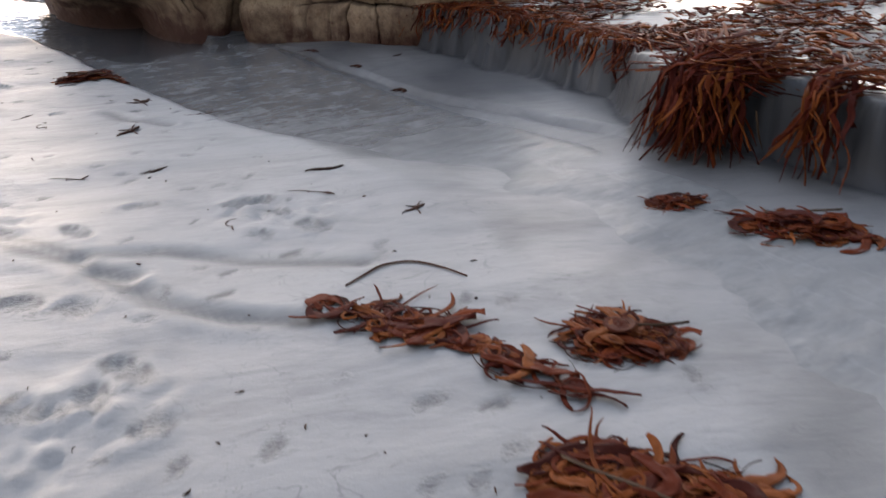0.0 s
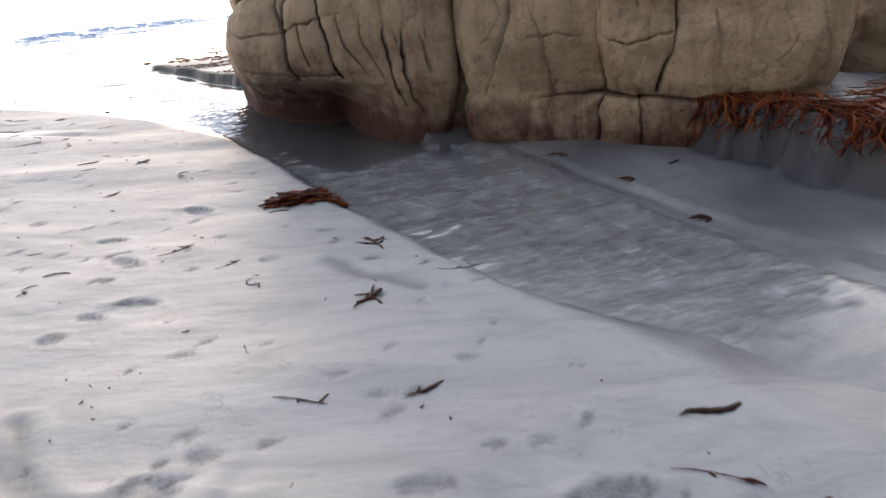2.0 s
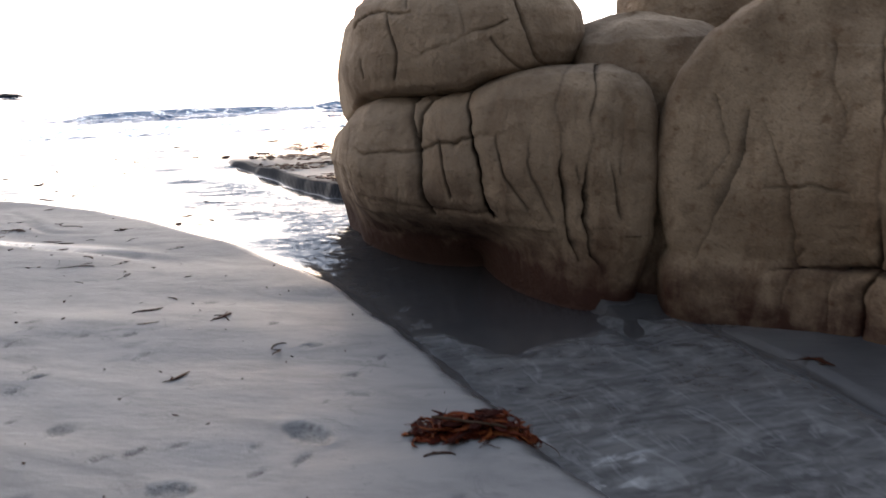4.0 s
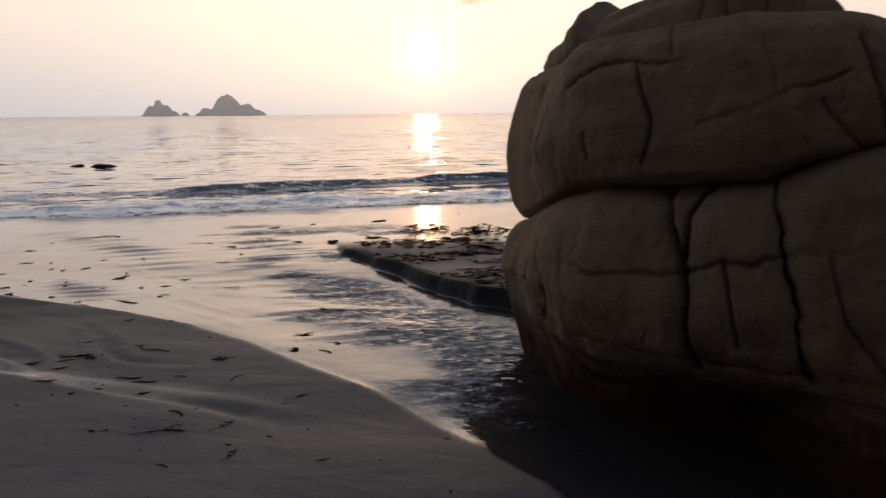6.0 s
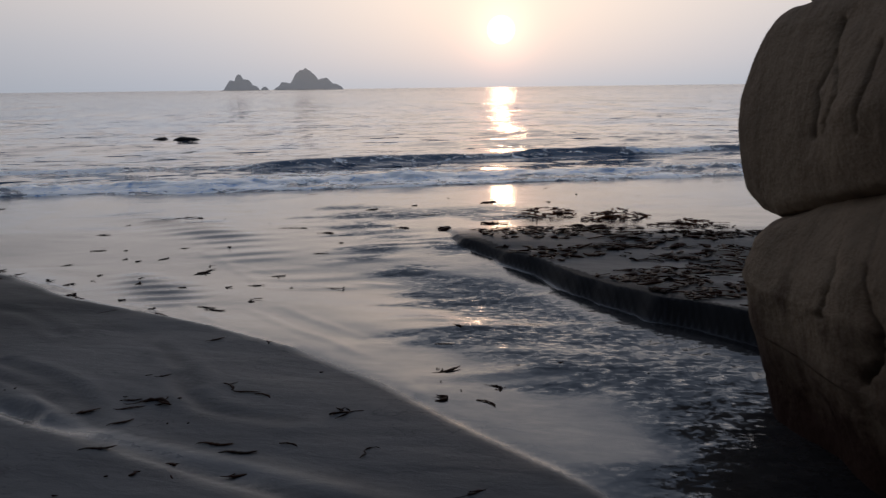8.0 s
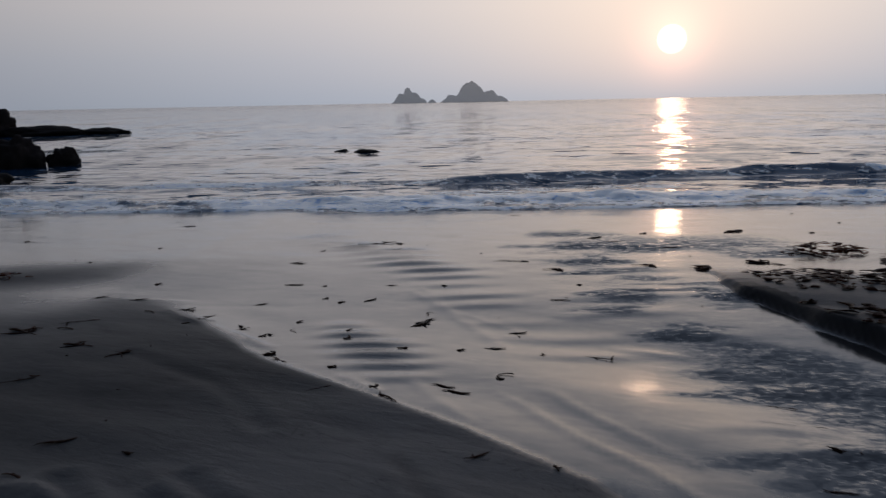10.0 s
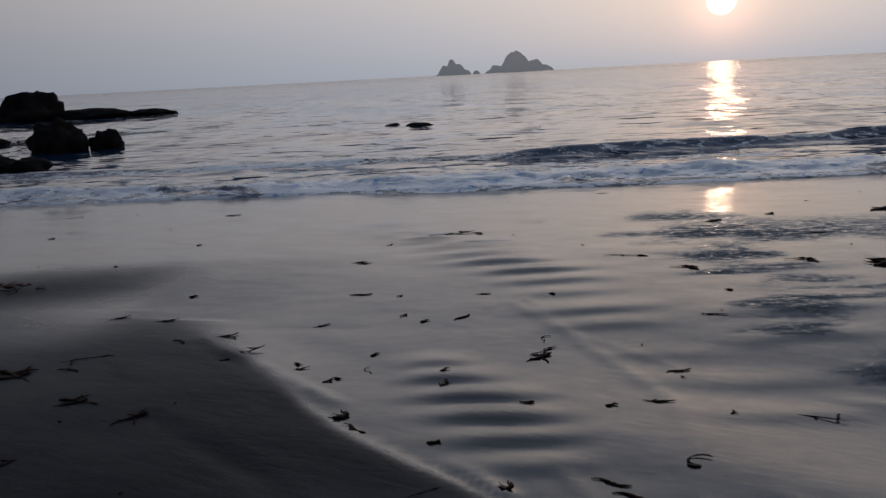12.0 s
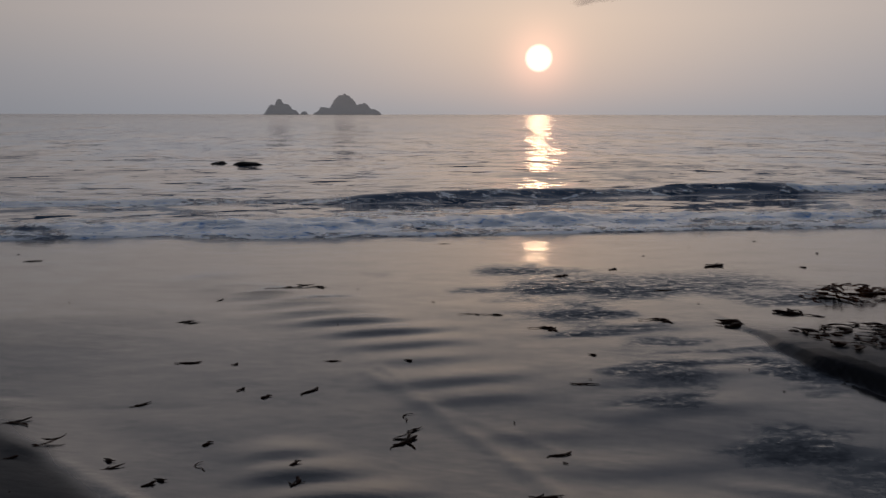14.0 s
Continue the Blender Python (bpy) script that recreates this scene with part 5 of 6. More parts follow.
def shred(path, width, thick):
    """A torn piece of weed: rounded, of uneven width, tapering to its ends."""
    p = np.array(path, float)
    p[:, 2] = 0.002 + 0.25 * p[:, 2]
    thick, width = 0.5 * thick, 0.7 * width
    n = len(p)
    t = np.gradient(p, axis=0)
    t /= np.linalg.norm(t, axis=1, keepdims=True) + 1e-9
    side = np.cross(t, (0, 0, 1.0))
    side /= np.linalg.norm(side, axis=1, keepdims=True) + 1e-9
    taper = np.sin(np.pi * np.clip(np.linspace(0.06, 0.97, n), 0, 1)) ** 0.6 * rng.uniform(0.45, 1.25, n)
    verts, faces = [], []
    for k in range(n):
        for a in range(6):
            c, s = math.cos(a * math.pi / 3), math.sin(a * math.pi / 3)
            q = p[k] + side[k] * (c * width / 2 * taper[k])
            q[2] = max(q[2] + s * thick * taper[k] * rng.uniform(0.7, 1.3), -0.002)
            verts.append(q)
    for k in range(n - 1):
        for a in range(6):
            faces.append((6 * k + a, 6 * k + (a + 1) % 6, 6 * k + 6 + (a + 1) % 6, 6 * k + 6 + a))
    faces += [tuple(range(5, -1, -1)), tuple(range(6 * n - 6, 6 * n))]
    return np.array(verts), faces


HEARTS = [mesh_of("matted_weed", [shred(lying_path(0.32, 1.2, 0.01, 17), 0.10, 0.03), shred(lying_path(0.26, 2.0, 0.02, 15), 0.07, 0.036), shred(lying_path(0.22, 2.4, 0.02, 13), 0.06, 0.03)], REDKELP) for _ in range(5)]
FRONDS = [mesh_of("frond", [ribbon(lying_path(rng.uniform(0.26, 0.52), rng.uniform(1.4, 3.4), rng.uniform(0.003, 0.012), 18), rng.uniform(0.012, 0.034), 0.16, 0.002, rng.uniform(-0.6, 0.6))], KELP) for _ in range(40)]
BLADES = [mesh_of("blade", [ribbon(lying_path(rng.uniform(0.28, 0.5), rng.uniform(1.2, 2.8), rng.uniform(0.004, 0.014), 20), rng.uniform(0.032, 0.07), 0.2)], REDKELP) for _ in range(18)]
STRINGS = [mesh_of("string", [strap(lying_path(rng.uniform(0.4, 0.75), rng.uniform(1.2, 2.6), 0.006, 18), rng.uniform(0.005, 0.009), 0.003, 0.5)], SCRAP) for _ in range(8)]
STIPES = [mesh_of("stipe", [strap(lying_path(rng.uniform(0.25, 0.4), 0.3, 0.012, 9), 0.013, 0.006)], STEMMAT) for _ in range(3)]
HANGING = [mesh_of("frond", [ribbon(hanging_path(rng.uniform(0.18, 0.44)), rng.uniform(0.008, 0.034), 0.3, 0.003, rng.uniform(-1.6, 1.6))], KELP) for _ in range(26)]


def kelp_clump(x, y, length, width, turn, count, pile, label, group="", size=1.0):
    """A drift of kelp fronds, heaped in the middle, lying along a direction."""
    top = tagged(new("kelp_clump"), label, "seaweed", group)
    top.location = (x, y, ground_z(x, y))
    c, s = math.cos(turn), math.sin(turn)
    for k in range(count):
        r, a = math.sqrt(rng.uniform(0, 1)), rng.uniform(0, 2 * math.pi)
        u, v = r * math.cos(a) * length / 2, r * math.sin(a) * width / 2
        px, py = c * u - s * v, s * u + c * v
        thin = k % 13 == 3
        ob = new("string", STRINGS[rng.integers(len(STRINGS))]) if thin else new("blade", BLADES[rng.integers(len(BLADES))]) if k % 3 == 1 else new("frond", FRONDS[rng.integers(len(FRONDS))])
        ob.parent = top
        lift = pile * max(0.0, 1 - r * r) * rng.uniform(0.1, 1)
        k2 = size * rng.uniform(0.55, 1.0) * min(1.0, 0.45 + length)
        # fronds stream along the drift and splay a little at its ends
        ob.location = (px, py, ground_z(x + px, y + py) - top.location.z + (0.004 if thin else lift))
        ob.rotation_euler = (0 if thin else rng.normal(0, 0.05), 0 if thin else rng.normal(0, 0.025), turn + 0.9 * v / max(width, 0.05) * (1 if u > 0 else -1) + rng.normal(0, 0.38) + (math.pi if rng.uniform() < 0.5 else 0))
        ob.scale = (k2, k2 * rng.uniform(0.8, 1.2), k2)
    for k in range(1 + count // 60):
        heart = new("matted_weed", HEARTS[rng.integers(len(HEARTS))])
        heart.parent = top
        u, v = rng.uniform(-0.35, 0.35) * length, rng.uniform(-0.3, 0.3) * width
        px, py = c * u - s * v, s * u + c * v
        heart.location, heart.rotation_euler = (px, py, ground_z(x + px, y + py) - top.location.z), (0, 0, turn + rng.normal(0, 0.4))
        heart.scale = (min(1.4, 0.45 + length), 0.4 + 3.0 * width, 0.4 + 6.0 * pile)
    for k in range(count // 100):
        ob = new("stipe", STIPES[rng.integers(len(STIPES))])
        ob.parent = top
        ob["label"] = "pale brown stalk"
        ob.location, ob.rotation_euler = (rng.normal(0, 0.05), rng.normal(0, 0.05), 0.6 * pile + 0.01), (0, rng.normal(0, 0.06), turn + rng.normal(0, 0.7))
    return top


kelp_clump(1.45, 2.42, 0.66, 0.17, -1.05, 54, 0.012, "loose rust-brown kelp fronds strewn on wet sand", group="kelp on the sand")
kelp_clump(1.63, 1.92, 0.5, 0.06, -1.35, 30, 0.01, "thin trail of brown kelp across pale sand", group="kelp on the sand")
kelp_clump(2.02, 1.88, 0.38, 0.26, -0.75, 140, 0.045, "glossy reddish-brown kelp heap on pale sand", group="kelp on the sand")
kelp_clump(1.53, 1.33, 0.60, 0.22, -0.9, 150, 0.035, "orange-brown kelp heap on wet sand", group="kelp on the sand")
kelp_clump(3.18, 2.66, 0.30, 0.14, -0.6, 60, 0.04, "small rusty kelp heap at the edge of the stream", group="kelp on the sand")
kelp_clump(3.36, 2.10, 0.55, 0.24, -1.0, 130, 0.075, "red-brown kelp heap at the edge of the stream", group="kelp on the sand")
kelp_clump(1.55, 7.40, 0.52, 0.17, -0.25, 150, 0.055, "dark red and orange kelp draped over the stream's bank", group="kelp on the sand", size=0.78)


def weed_strand(points, label):
    """One thin strand lying in a long loop."""
    knots = np.array(points)
    u = np.linspace(0, len(knots) - 1, 28)
    x, y = (np.interp(u, np.arange(len(knots)), knots[:, k]) for k in (0, 1))
    for _ in range(14):
        x[1:-1], y[1:-1] = (x[:-2] + x[1:-1] + x[2:]) / 3, (y[:-2] + y[1:-1] + y[2:]) / 3
    z = np.array([ground_z(a, b) for a, b in zip(x, y)])
    c = np.array((x[0], y[0], z[0]))
    ob = new("weed_strand", mesh_of("weed_strand", [strap(np.stack([x, y, z + 0.006], -1) - c, 0.016, 0.004, 0.3)], SCRAP))
    ob.location = c
    return tagged(ob, label, "seaweed")


weed_strand([(1.44, 2.78), (1.53, 2.82), (1.71, 2.89), (1.80, 2.80), (1.83, 2.70), (1.86, 2.56)], "thin brown kelp stalk looped on pale sand")


def kelp_column():
    top = tagged(new("kelp_heap"), "thick rust-red kelp heap hanging over a low sand scarp", "seaweed")
    top.location = (3.95, 3.15, ground_z(3.6, 3.15))
    for a, b, tilt in ((-0.12, -0.45, 0.9), (0.05, -0.75, 0.75)):
        ob = new("stipe", STIPES[1])
        ob.parent = top
        ob["label"] = "pale brown stalk"
        ob.location, ob.rotation_euler = (a, b, 0.22), (0, tilt, 0.5)
    for k in range(420):
        y = rng.normal(3.12, 0.085) if k % 12 else rng.normal(2.5, 0.05)
        edge = float(np.interp(y, SCARP_Y, SCARP_X)) + 0.12
        ob = new("frond", HANGING[rng.integers(len(HANGING))])
        ob.parent = top
        reach = rng.uniform(-0.05, 0.22)
        ob.location = (edge - reach - top.location.x, y - 3.15, ground_z(edge + 0.25, y) - top.location.z + rng.uniform(0.0, 0.09) - 0.35 * reach)
        ob.rotation_euler = (0, rng.normal(0, 0.16), math.pi + rng.normal(0, 0.6))
        k2 = rng.uniform(0.8, 1.15)
        ob.scale = (k2, k2 * 1.2, k2)
    return top


kelp_column()


def wrack(name, spots, lengths, widths, mat, label, lift=0.03, flow=0.0, spread=1.6, hump=0.04):
    parts = []
    for x, y in spots:
        p = lying_path(rng.uniform(*lengths), rng.uniform(0.6, 2.4), rng.uniform(0.25 * hump, hump), 6)
        a = flow + rng.normal(0, spread)
        q = p.copy()
        q[:, 0], q[:, 1] = x + p[:, 0] * math.cos(a) - p[:, 1] * math.sin(a), y + p[:, 0] * math.sin(a) + p[:, 1] * math.cos(a)
        q[:, 2] = surface(q[:, 0], q[:, 1]) + p[:, 2] + rng.uniform(0, lift)
        parts.append(strap(q, rng.uniform(*widths), 0.003, rng.uniform(-1.2, 1.2)))
    ob = new(name, mesh_of(name, parts, mat))
    return tagged(ob, label, "seaweed", kind="stuff")


def scatter(count, x0, x1, y0, y1, seed, fx, fy, floor, test=None):
    """Random places, gathered where the noise is high."""
    out = []
    while len(out) < count:
        x, y = rng.uniform(x0, x1), rng.uniform(y0, y1)
        if float(fbm(x * fx, y * fy, seed, 3)) > floor + rng.uniform(-0.12, 0.12) and (test is None or test(x, y)):
            out.append((x, y))
    return out


def on_terrace(x, y):
    return float(np.hypot(x - 6.2, 0.8 * (y - 4.2)) + 1.8 * fbm(x * 0.5, y * 0.5, 33, 3)) < 3.9 and x > float(np.interp(y, SCARP_Y, SCARP_X)) + 0.18 and not (y > 6.4 and x < 6.6)


def on_bank(x, y):
    return x > float(np.interp(y, BANK_Y, BANK_X)) + 0.12 and y + 0.25 * (x - 3) < 17.0


wrack("kelp_wrack", scatter(3500, 4.1, 10.5, 0.0, 8.2, 31, 0.75, 1.2, -0.10, on_terrace), (0.15, 0.42), (0.02, 0.055), REDKELP, "rust-brown kelp wrack covering a sandy terrace", 0.06)
wrack("kelp_strips", scatter(2300, 1.7, 8.0, 10.5, 17.6, 51, 0.8, 2.6, -0.02, on_bank), (0.08, 0.3), (0.02, 0.06), SCRAP, "flattened dark weed strewn over a sand bank", 0.004, 0.1, 0.5, 0.012)


def fringe():
    parts = []
    for k in range(330):
        y = rng.uniform(3.9, 7.6)
        x = float(np.interp(y, SCARP_Y, SCARP_X)) + rng.uniform(0.04, 0.30)
        a = math.pi + rng.normal(0, 0.9)
        p = np.array(hanging_path(rng.uniform(0.04, 0.22) * (0.4 + 1.2 * max(0.0, float(value_noise(y * 2.5, 0.5, 88)) + 0.5))))
        q = np.stack([x + p[:, 0] * math.cos(a) - p[:, 1] * math.sin(a), y + p[:, 0] * math.sin(a) + p[:, 1] * math.cos(a), ground_z(x + 0.2, y) + p[:, 2]], -1)
        parts.append(strap(q, rng.uniform(0.010, 0.03), 0.003, rng.uniform(-1, 1)))
    ob = new("kelp_fringe", mesh_of("kelp_fringe", parts, REDKELP))
    return tagged(ob, "dark red kelp fringe hanging over the sand scarp", "seaweed", kind="stuff")


fringe()

# ---------------------------------------------------------------- scraps on the sand


def off_shoot(stem, at, length, width, thick):
    q = lying_path(length, 0.9, 0.010, 6)
    a = rng.uniform(0, 6.28)
    p = np.stack([q[:, 0] * math.cos(a) - q[:, 1] * math.sin(a), q[:, 0] * math.sin(a) + q[:, 1] * math.cos(a), q[:, 2]], -1)
    p += stem[at] - p[0]
    p[:, 2] = np.maximum(p[:, 2], 0.004)
    return shred(p, width, thick)


def scrap_mesh(kind):
    if kind == "stick":
        stem = lying_path(0.36, 0.7, 0.008, 12)
        return mesh_of("scrap", [shred(stem, 0.020, 0.008), off_shoot(stem, 9, 0.12, 0.035, 0.013), off_shoot(stem, 5, 0.05, 0.02, 0.01)], SCRAP)
    if kind == "curl":
        a = np.linspace(0.3, 3.6 + rng.uniform(0, 1), 10)
        stem = np.stack([0.055 * np.cos(a), 0.05 * np.sin(a), 0.010 + 0.006 * np.sin(2 * a)], -1)
        return mesh_of("scrap", [shred(stem, 0.020, 0.010), off_shoot(stem, 9, 0.10, 0.022, 0.010)], SCRAP)
    if kind == "tuft":
        stem = lying_path(0.22, 1.0, 0.02, 10)
        return mesh_of("scrap", [shred(stem, 0.06, 0.026)] + [off_shoot(stem, int(rng.integers(1, 9)), rng.uniform(0.08, 0.2), rng.uniform(0.012, 0.03), rng.uniform(0.008, 0.018)) for _ in range(6)], SCRAP)
    if kind == "leaf":
        stem = lying_path(0.22, 0.9, 0.012, 11)
        return mesh_of("scrap", [shred(stem, 0.05, 0.013), off_shoot(stem, 2, 0.09, 0.018, 0.008)], SCRAP)
    stem = lying_path(0.08, 0.9, 0.006, 6)
    return mesh_of("scrap", [shred(stem, 0.034, 0.014), off_shoot(stem, 3, 0.035, 0.016, 0.008)], SCRAP)


SCRAPS = {kind: [scrap_mesh(kind) for _ in range(4)] for kind in ("stick", "curl", "tuft", "leaf", "crumb")}
SAY = {"stick": "thin dark stem of weed lying on sand", "curl": "curled dark weed stem on damp sand", "tuft": "small tangled tuft of brown weed on sand",
       "leaf": "torn brown weed blade stuck to wet sand", "crumb": "crumb of dark weed on wet sand"}


def scrap(kind, x, y, turn, size=1.0):
    ob = new("weed_" + kind, SCRAPS[kind][rng.integers(4)])
    size *= 0.8
    ob.location, ob.rotation_euler, ob.scale = (x, y, ground_z(x, y) + 0.001), (0, 0, turn), (size, 0.9 * size, 0.8 * size)
    return tagged(ob, SAY[kind], "seaweed scrap", "weed scraps on the beach")


for kind, x, y, turn, size in (("curl", 0.96, 6.19, 1.2, 1.0), ("tuft", 1.40, 5.66, 0.1, 1.2), ("tuft", 0.71, 9.2, 0.2, 0.9), ("curl", 0.95, 8.62, 0.6, 1.2), ("leaf", 0.31, 9.48, 0.1, 1.1), ("leaf", 0.42, 8.42, 0.3, 1.1),
                               ("leaf", 1.35, 7.25, 0.4, 0.9), ("stick", 1.91, 5.73, -0.6, 1.0), ("tuft", 1.66, 6.38, -0.8, 1.0), ("stick", 0.68, 6.91, 0.1, 1.0), ("stick", 0.9, 6.52, 0.1, 0.7), ("leaf", 0.05, 6.91, 0.4, 1.0),
                               ("curl", -0.08, 6.75, 0.4, 1.0)):
    scrap(kind, x, y, turn, size)
for kind, x, y, turn, size in (("leaf", 1.28, 4.72, -0.2, 1.1), ("leaf", 2.02, 4.06, -0.4, 1.3), ("curl", 1.33, 3.66, 0.5, 0.9), ("stick", 0.86, 4.89, -0.4, 0.9), ("tuft", 2.09, 3.29, -0.3, 0.8), ("stick", 1.78, 3.8, -0.7, 0.9),
                               ("tuft", 3.73, 7.76, 0.0, 1.1), ("tuft", 3.75, 6.88, 0.0, 1.2), ("tuft", 3.71, 6.06, 0.2, 1.4), ("leaf", 4.3, 7.05, 0.3, 1.0)):
    scrap(kind, x, y, turn, size)
# on the drained flat towards the sea
for kind, x, y, turn, size in (("tuft", -0.93, 15.46, 0.3, 1.0), ("curl", -0.89, 15.78, 0.6, 0.8), ("leaf", -0.45, 14.85, -0.4, 0.9), ("crumb", -0.66, 14.79, -0.6, 1.2), ("curl", -0.41, 14.23, 0.2, 1.1), ("crumb", -0.83, 16.68, 0.0, 1.1), ("crumb", -1.83, 16.73, 0.0, 1.1),
                               ("crumb", -1.74, 16.26, 0.3, 1.2), ("crumb", -1.60, 16.13, -0.3, 1.3), ("leaf", -2.26, 17.77, 0.0, 0.8), ("leaf", -2.20, 16.07, 0.3, 0.8), ("crumb", -1.93, 15.06, 0.2, 1.2), ("curl", -1.77, 15.26, 1.2, 0.7), ("tuft", -1.38, 15.05, -0.7, 0.6),
                               ("tuft", -1.77, 14.60, -0.6, 0.9), ("leaf", -1.68, 14.46, -0.9, 0.8), ("crumb", -1.36, 14.34, -0.8, 1.2), ("tuft", -1.09, 13.97, -1.0, 0.7), ("leaf", -1.00, 13.82, -0.9, 0.9), ("leaf", -2.67, 15.80, 0.3, 0.8), ("crumb", -2.53, 15.35, 0.0, 1.1),
                               ("leaf", -2.89, 15.65, 0.0, 0.8), ("leaf", -3.19, 16.17, 0.1, 1.0), ("leaf", -3.51, 16.21, 0.3, 0.9), ("crumb", -3.26, 16.74, 0.0, 1.4), ("stick", -1.36, 13.90, 0.7, 0.5), ("leaf", -2.11, 15.24, 0.2, 0.7), ("tuft", -2.64, 14.58, 0.4, 0.9),
                               ("tuft", -3.01, 14.76, 0.4, 0.9), ("stick", -3.30, 15.40, 0.5, 0.9), ("tuft", -3.59, 15.20, 0.1, 1.4), ("tuft", -4.14, 15.65, 0.1, 1.3), ("tuft", -3.65, 14.68, 0.8, 0.9), ("stick", -2.99, 14.16, 0.3, 1.1), ("tuft", -1.41, 19.11, 0.0, 0.9),
                               ("stick", -1.65, 19.12, 0.02, 1.9), ("stick", -0.23, 17.83, -0.1, 1.2), ("tuft", 0.19, 17.35, 0.1, 1.0), ("crumb", 1.46, 19.81, 0.0, 2.2), ("leaf", 0.05, 22.07, 0.0, 0.9), ("crumb", -5.92, 19.51, 0.0, 1.4), ("crumb", -4.02, 18.76, 0.0, 1.2), ("crumb", -4.33, 17.76, 0.0, 1.2),
                               ("leaf", 1.00, 19.07, 0.0, 1.0), ("tuft", 1.04, 17.47, 0.1, 1.1), ("leaf", 0.09, 16.15, -0.2, 0.9), ("crumb", 0.29, 16.69, 0.0, 1.1), ("leaf", -1.27, 16.73, -0.3, 0.7), ("leaf", -2.09, 16.79, 0.0, 0.9), ("leaf", -2.31, 17.82, 0.1, 0.9), ("leaf", -4.44, 20.93, 0.1, 1.1),
                               ("leaf", -2.69, 15.84, 0.5, 0.9), ("stick", -2.48, 15.51, 0.4, 1.1), ("crumb", -1.90, 15.10, 0.0, 1.1), ("crumb", -2.15, 15.32, -0.3, 1.2), ("tuft", 2.57, 19.87, 0.0, 1.7), ("tuft", 0.84, 19.43, 0.0, 1.1), ("leaf", 2.60, 18.05, 0.0, 1.6), ("tuft", 2.06, 17.59, 0.0, 1.5),
                               ("leaf", 1.50, 18.58, 0.0, 1.1), ("tuft", 1.48, 17.31, -0.2, 2.0), ("crumb", 3.38, 19.64, 0.0, 1.5), ("crumb", 4.12, 20.61, 0.0, 1.4), ("crumb", 3.96, 21.75, 0.0, 1.4)):
    scrap(kind, x, y, turn, size)
# at the edge of the dry sand and in the shallows beside it
for kind, x, y, turn, size in (("leaf", 0.67, 12.35, 0.1, 1.2), ("tuft", 0.87, 12.05, -0.4, 0.6), ("leaf", 0.77, 11.85, -0.3, 0.8), ("stick", 0.90, 13.92, -0.2, 0.6), ("crumb", 0.89, 13.26, -0.5, 1.5), ("stick", 0.15, 14.72, 0.05, 0.9), ("leaf", -0.28, 15.28, 0.2, 0.8), ("stick", -0.91, 15.57, 0.3, 0.8),
                               ("crumb", -1.01, 14.79, -0.6, 1.3), ("crumb", -1.40, 15.21, 0.0, 1.2), ("crumb", -1.79, 15.50, 0.0, 1.2), ("leaf", -0.66, 13.95, -0.5, 0.9), ("leaf", -0.73, 14.05, -0.6, 0.8), ("leaf", 0.74, 12.85, -0.3, 0.7), ("tuft", 0.57, 11.92, -0.3, 0.8)):
    scrap(kind, x, y, turn, size)
# on the dry sand: tufts with tails, strings and bits along the rill
for kind, x, y, turn, size in (("tuft", -0.73, 12.13, 0.5, 1.0), ("leaf", -0.84, 12.07, 0.1, 0.8), ("leaf", -1.03, 12.06, 0.0, 0.9), ("crumb", -0.27, 12.99, 1.2, 1.1), ("leaf", -0.57, 13.10, 0.2, 0.8), ("leaf", -0.42, 12.28, -0.5, 0.8), ("leaf", -0.33, 12.19, -0.3, 0.8), ("leaf", -0.25, 12.13, -0.1, 0.7), ("tuft", 0.10, 11.83, 0.7, 0.7),
                               ("curl", 0.21, 11.42, 0.1, 0.8), ("stick", 0.52, 11.01, -0.1, 0.7), ("leaf", -0.84, 11.91, 0.3, 0.7), ("leaf", -0.41, 11.63, -0.4, 0.9), ("leaf", -0.31, 11.53, -0.3, 0.9), ("leaf", -0.31, 11.33, -0.3, 0.8), ("leaf", -0.76, 12.47, 0.0, 0.6), ("leaf", -0.12, 11.56, 0.1, 0.6),
                               ("crumb", -0.69, 11.37, 0.0, 1.0), ("crumb", -0.57, 11.47, 0.0, 1.0), ("leaf", -2.33, 13.26, 0.3, 1.0), ("crumb", -1.99, 13.13, 0.0, 1.1), ("stick", -1.65, 11.89, 0.0, 1.7), ("leaf", -3.29, 15.23, 0.3, 1.0), ("leaf", -0.85, 12.17, -0.1, 0.6)):
    scrap(kind, x, y, turn, size)
for k, (x, y) in enumerate(((-0.1, 10.89), (-0.01, 10.95), (-0.21, 10.68), (-0.1, 10.66), (-0.43, 10.77), (-0.13, 10.29), (0.15, 10.42), (0.16, 10.31), (0.56, 10.14), (0.34, 10.49), (-0.86, 11.61), (-0.5, 10.78), (0.13, 10.69), (0.45, 9.7), (-0.2, 9.9), (0.3, 9.2))):
    scrap(("leaf", "crumb", "stick", "leaf", "crumb")[k % 5], x, y, rng.normal(0, 0.3), rng.uniform(0.5, 0.85))
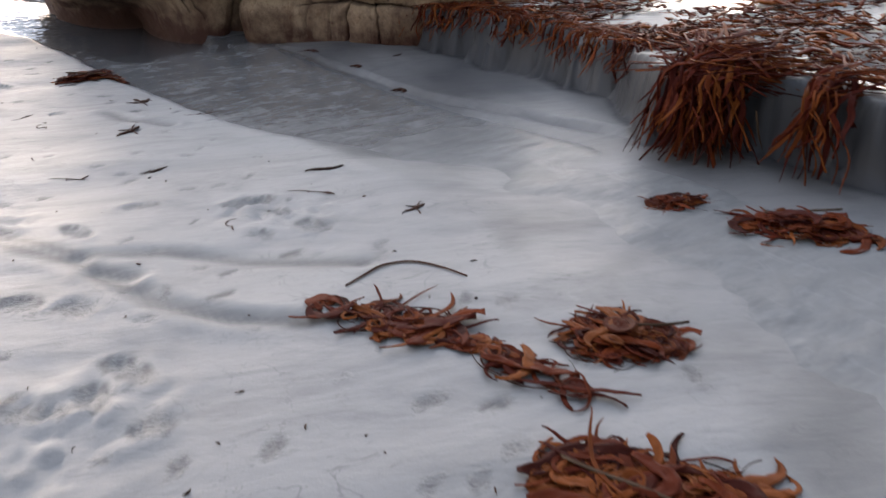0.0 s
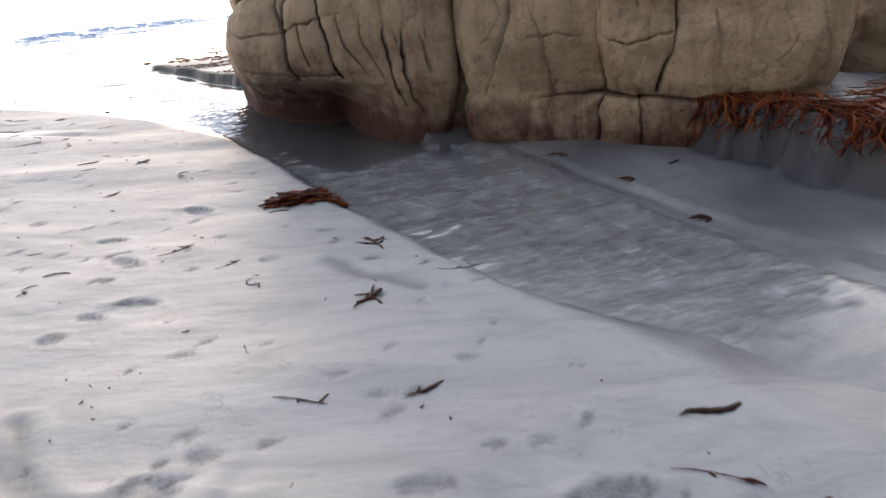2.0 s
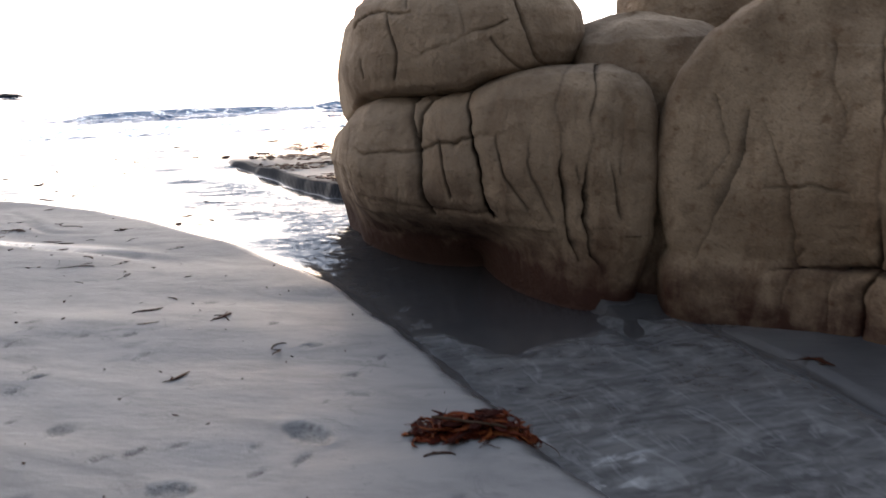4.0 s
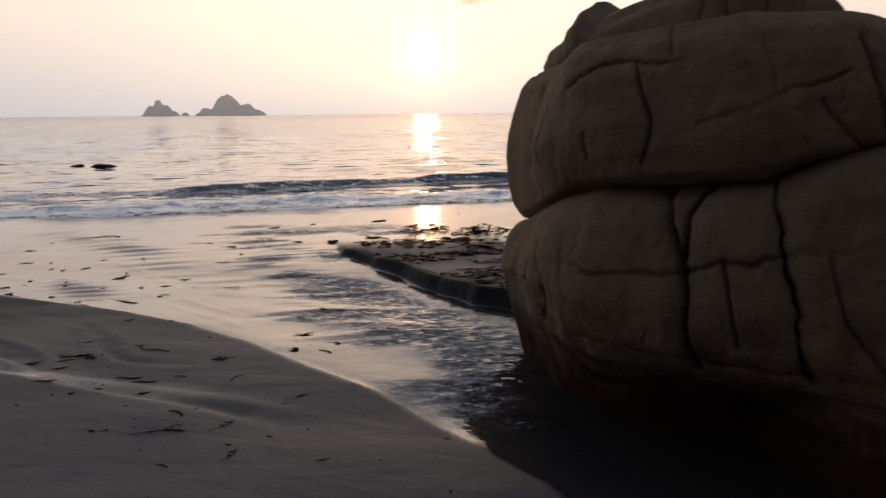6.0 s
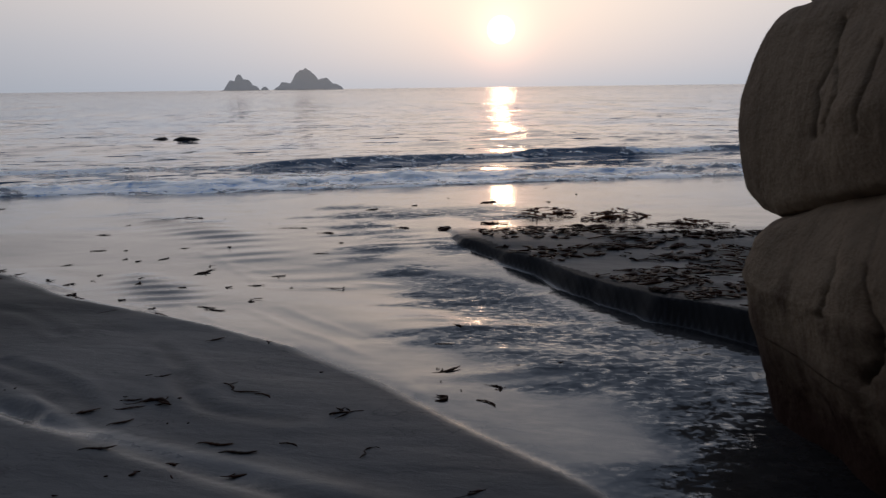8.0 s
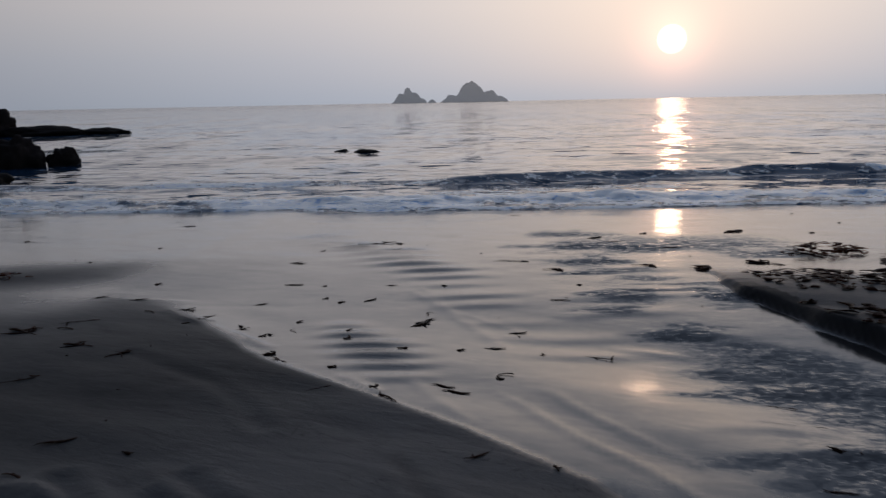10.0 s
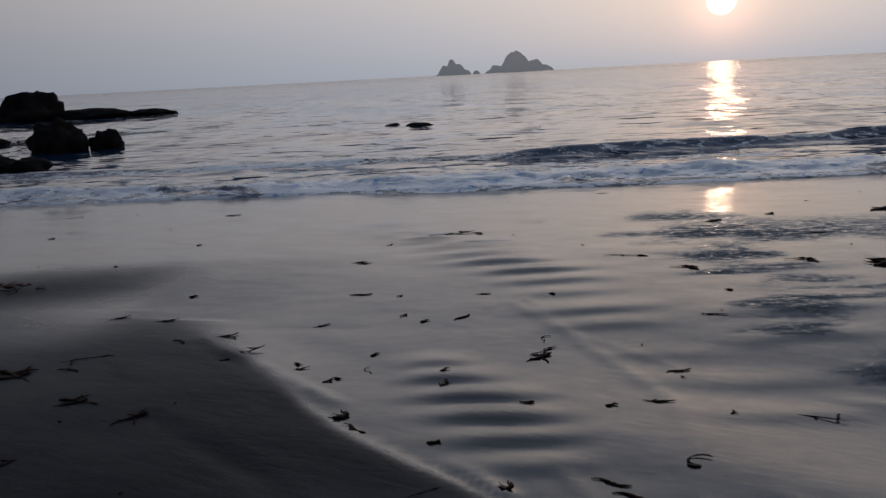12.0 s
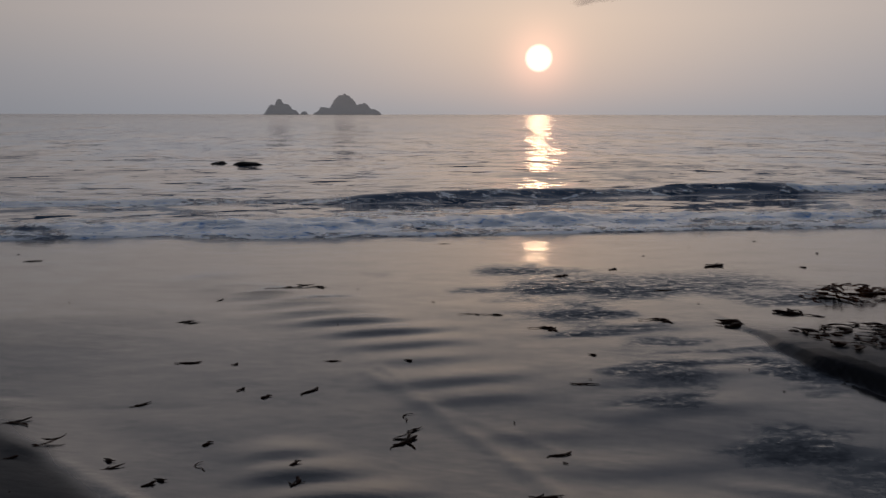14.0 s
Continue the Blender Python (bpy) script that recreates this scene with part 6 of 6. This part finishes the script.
kelp_clump(-6.9, 18.5, 0.45, 0.35, 0.2, 30, 0.16, "dark kelp lump on wet sand", group="kelp on the sand")
kelp_clump(-5.1, 16.9, 1.3, 0.25, 0.15, 46, 0.10, "long dark kelp drift on damp sand", group="kelp on the sand")
kelp_clump(-5.2, 16.4, 0.5, 0.25, 0.2, 24, 0.08, "dark brown kelp heap on damp sand", group="kelp on the sand")
kelp_clump(2.9, 18.1, 0.9, 0.3, 0.0, 40, 0.10, "brown kelp heap on a sand bank by the sea", group="kelp on the sand")
kelp_clump(3.6, 17.6, 0.8, 0.35, 0.1, 44, 0.12, "dark kelp heap on a sand bank", group="kelp on the sand")
kelp_clump(4.2, 16.9, 0.8, 0.25, 0.0, 30, 0.06, "flat dark kelp drift on a sand bank", group="kelp on the sand")
for k in range(30):
    x, y = (rng.uniform(-3.0, 1.6), rng.uniform(2.5, 13)) if k % 2 else (rng.uniform(-6, 5), rng.uniform(13, 22))
    if x < float(np.interp(y, EDGE_Y, EDGE_X)) or y > 12:
        scrap(("crumb", "crumb", "leaf", "crumb", "curl")[k % 5], x, y, rng.uniform(-1, 1), rng.uniform(0.5, 1.0))


def weed_specks():
    """Tiny crumbs of weed and grit, too many to count."""
    parts = []
    for k in range(280):
        x, y = (rng.uniform(-2.5, 2.1), 1.5 + 11 * rng.uniform(0, 1) ** 1.3) if k % 8 else (rng.uniform(-6, 2), rng.uniform(13, 22))
        if y < 12 and x > float(np.interp(y, EDGE_Y, EDGE_X)) - 0.05:
            continue
        v, f = shred(lying_path(rng.uniform(0.012, 0.05), 0.8, 0.002, 4), rng.uniform(0.006, 0.014), 0.006)
        a = rng.uniform(0, 6.28)
        v = np.stack([x + v[:, 0] * math.cos(a) - v[:, 1] * math.sin(a), y + v[:, 0] * math.sin(a) + v[:, 1] * math.cos(a), v[:, 2] + ground_z(x, y)], -1)
        parts.append((v, f))
    return tagged(new("weed_specks", mesh_of("weed_specks", parts, SCRAP)), "tiny dark crumbs of weed peppering the sand", "seaweed", kind="stuff")


weed_specks()
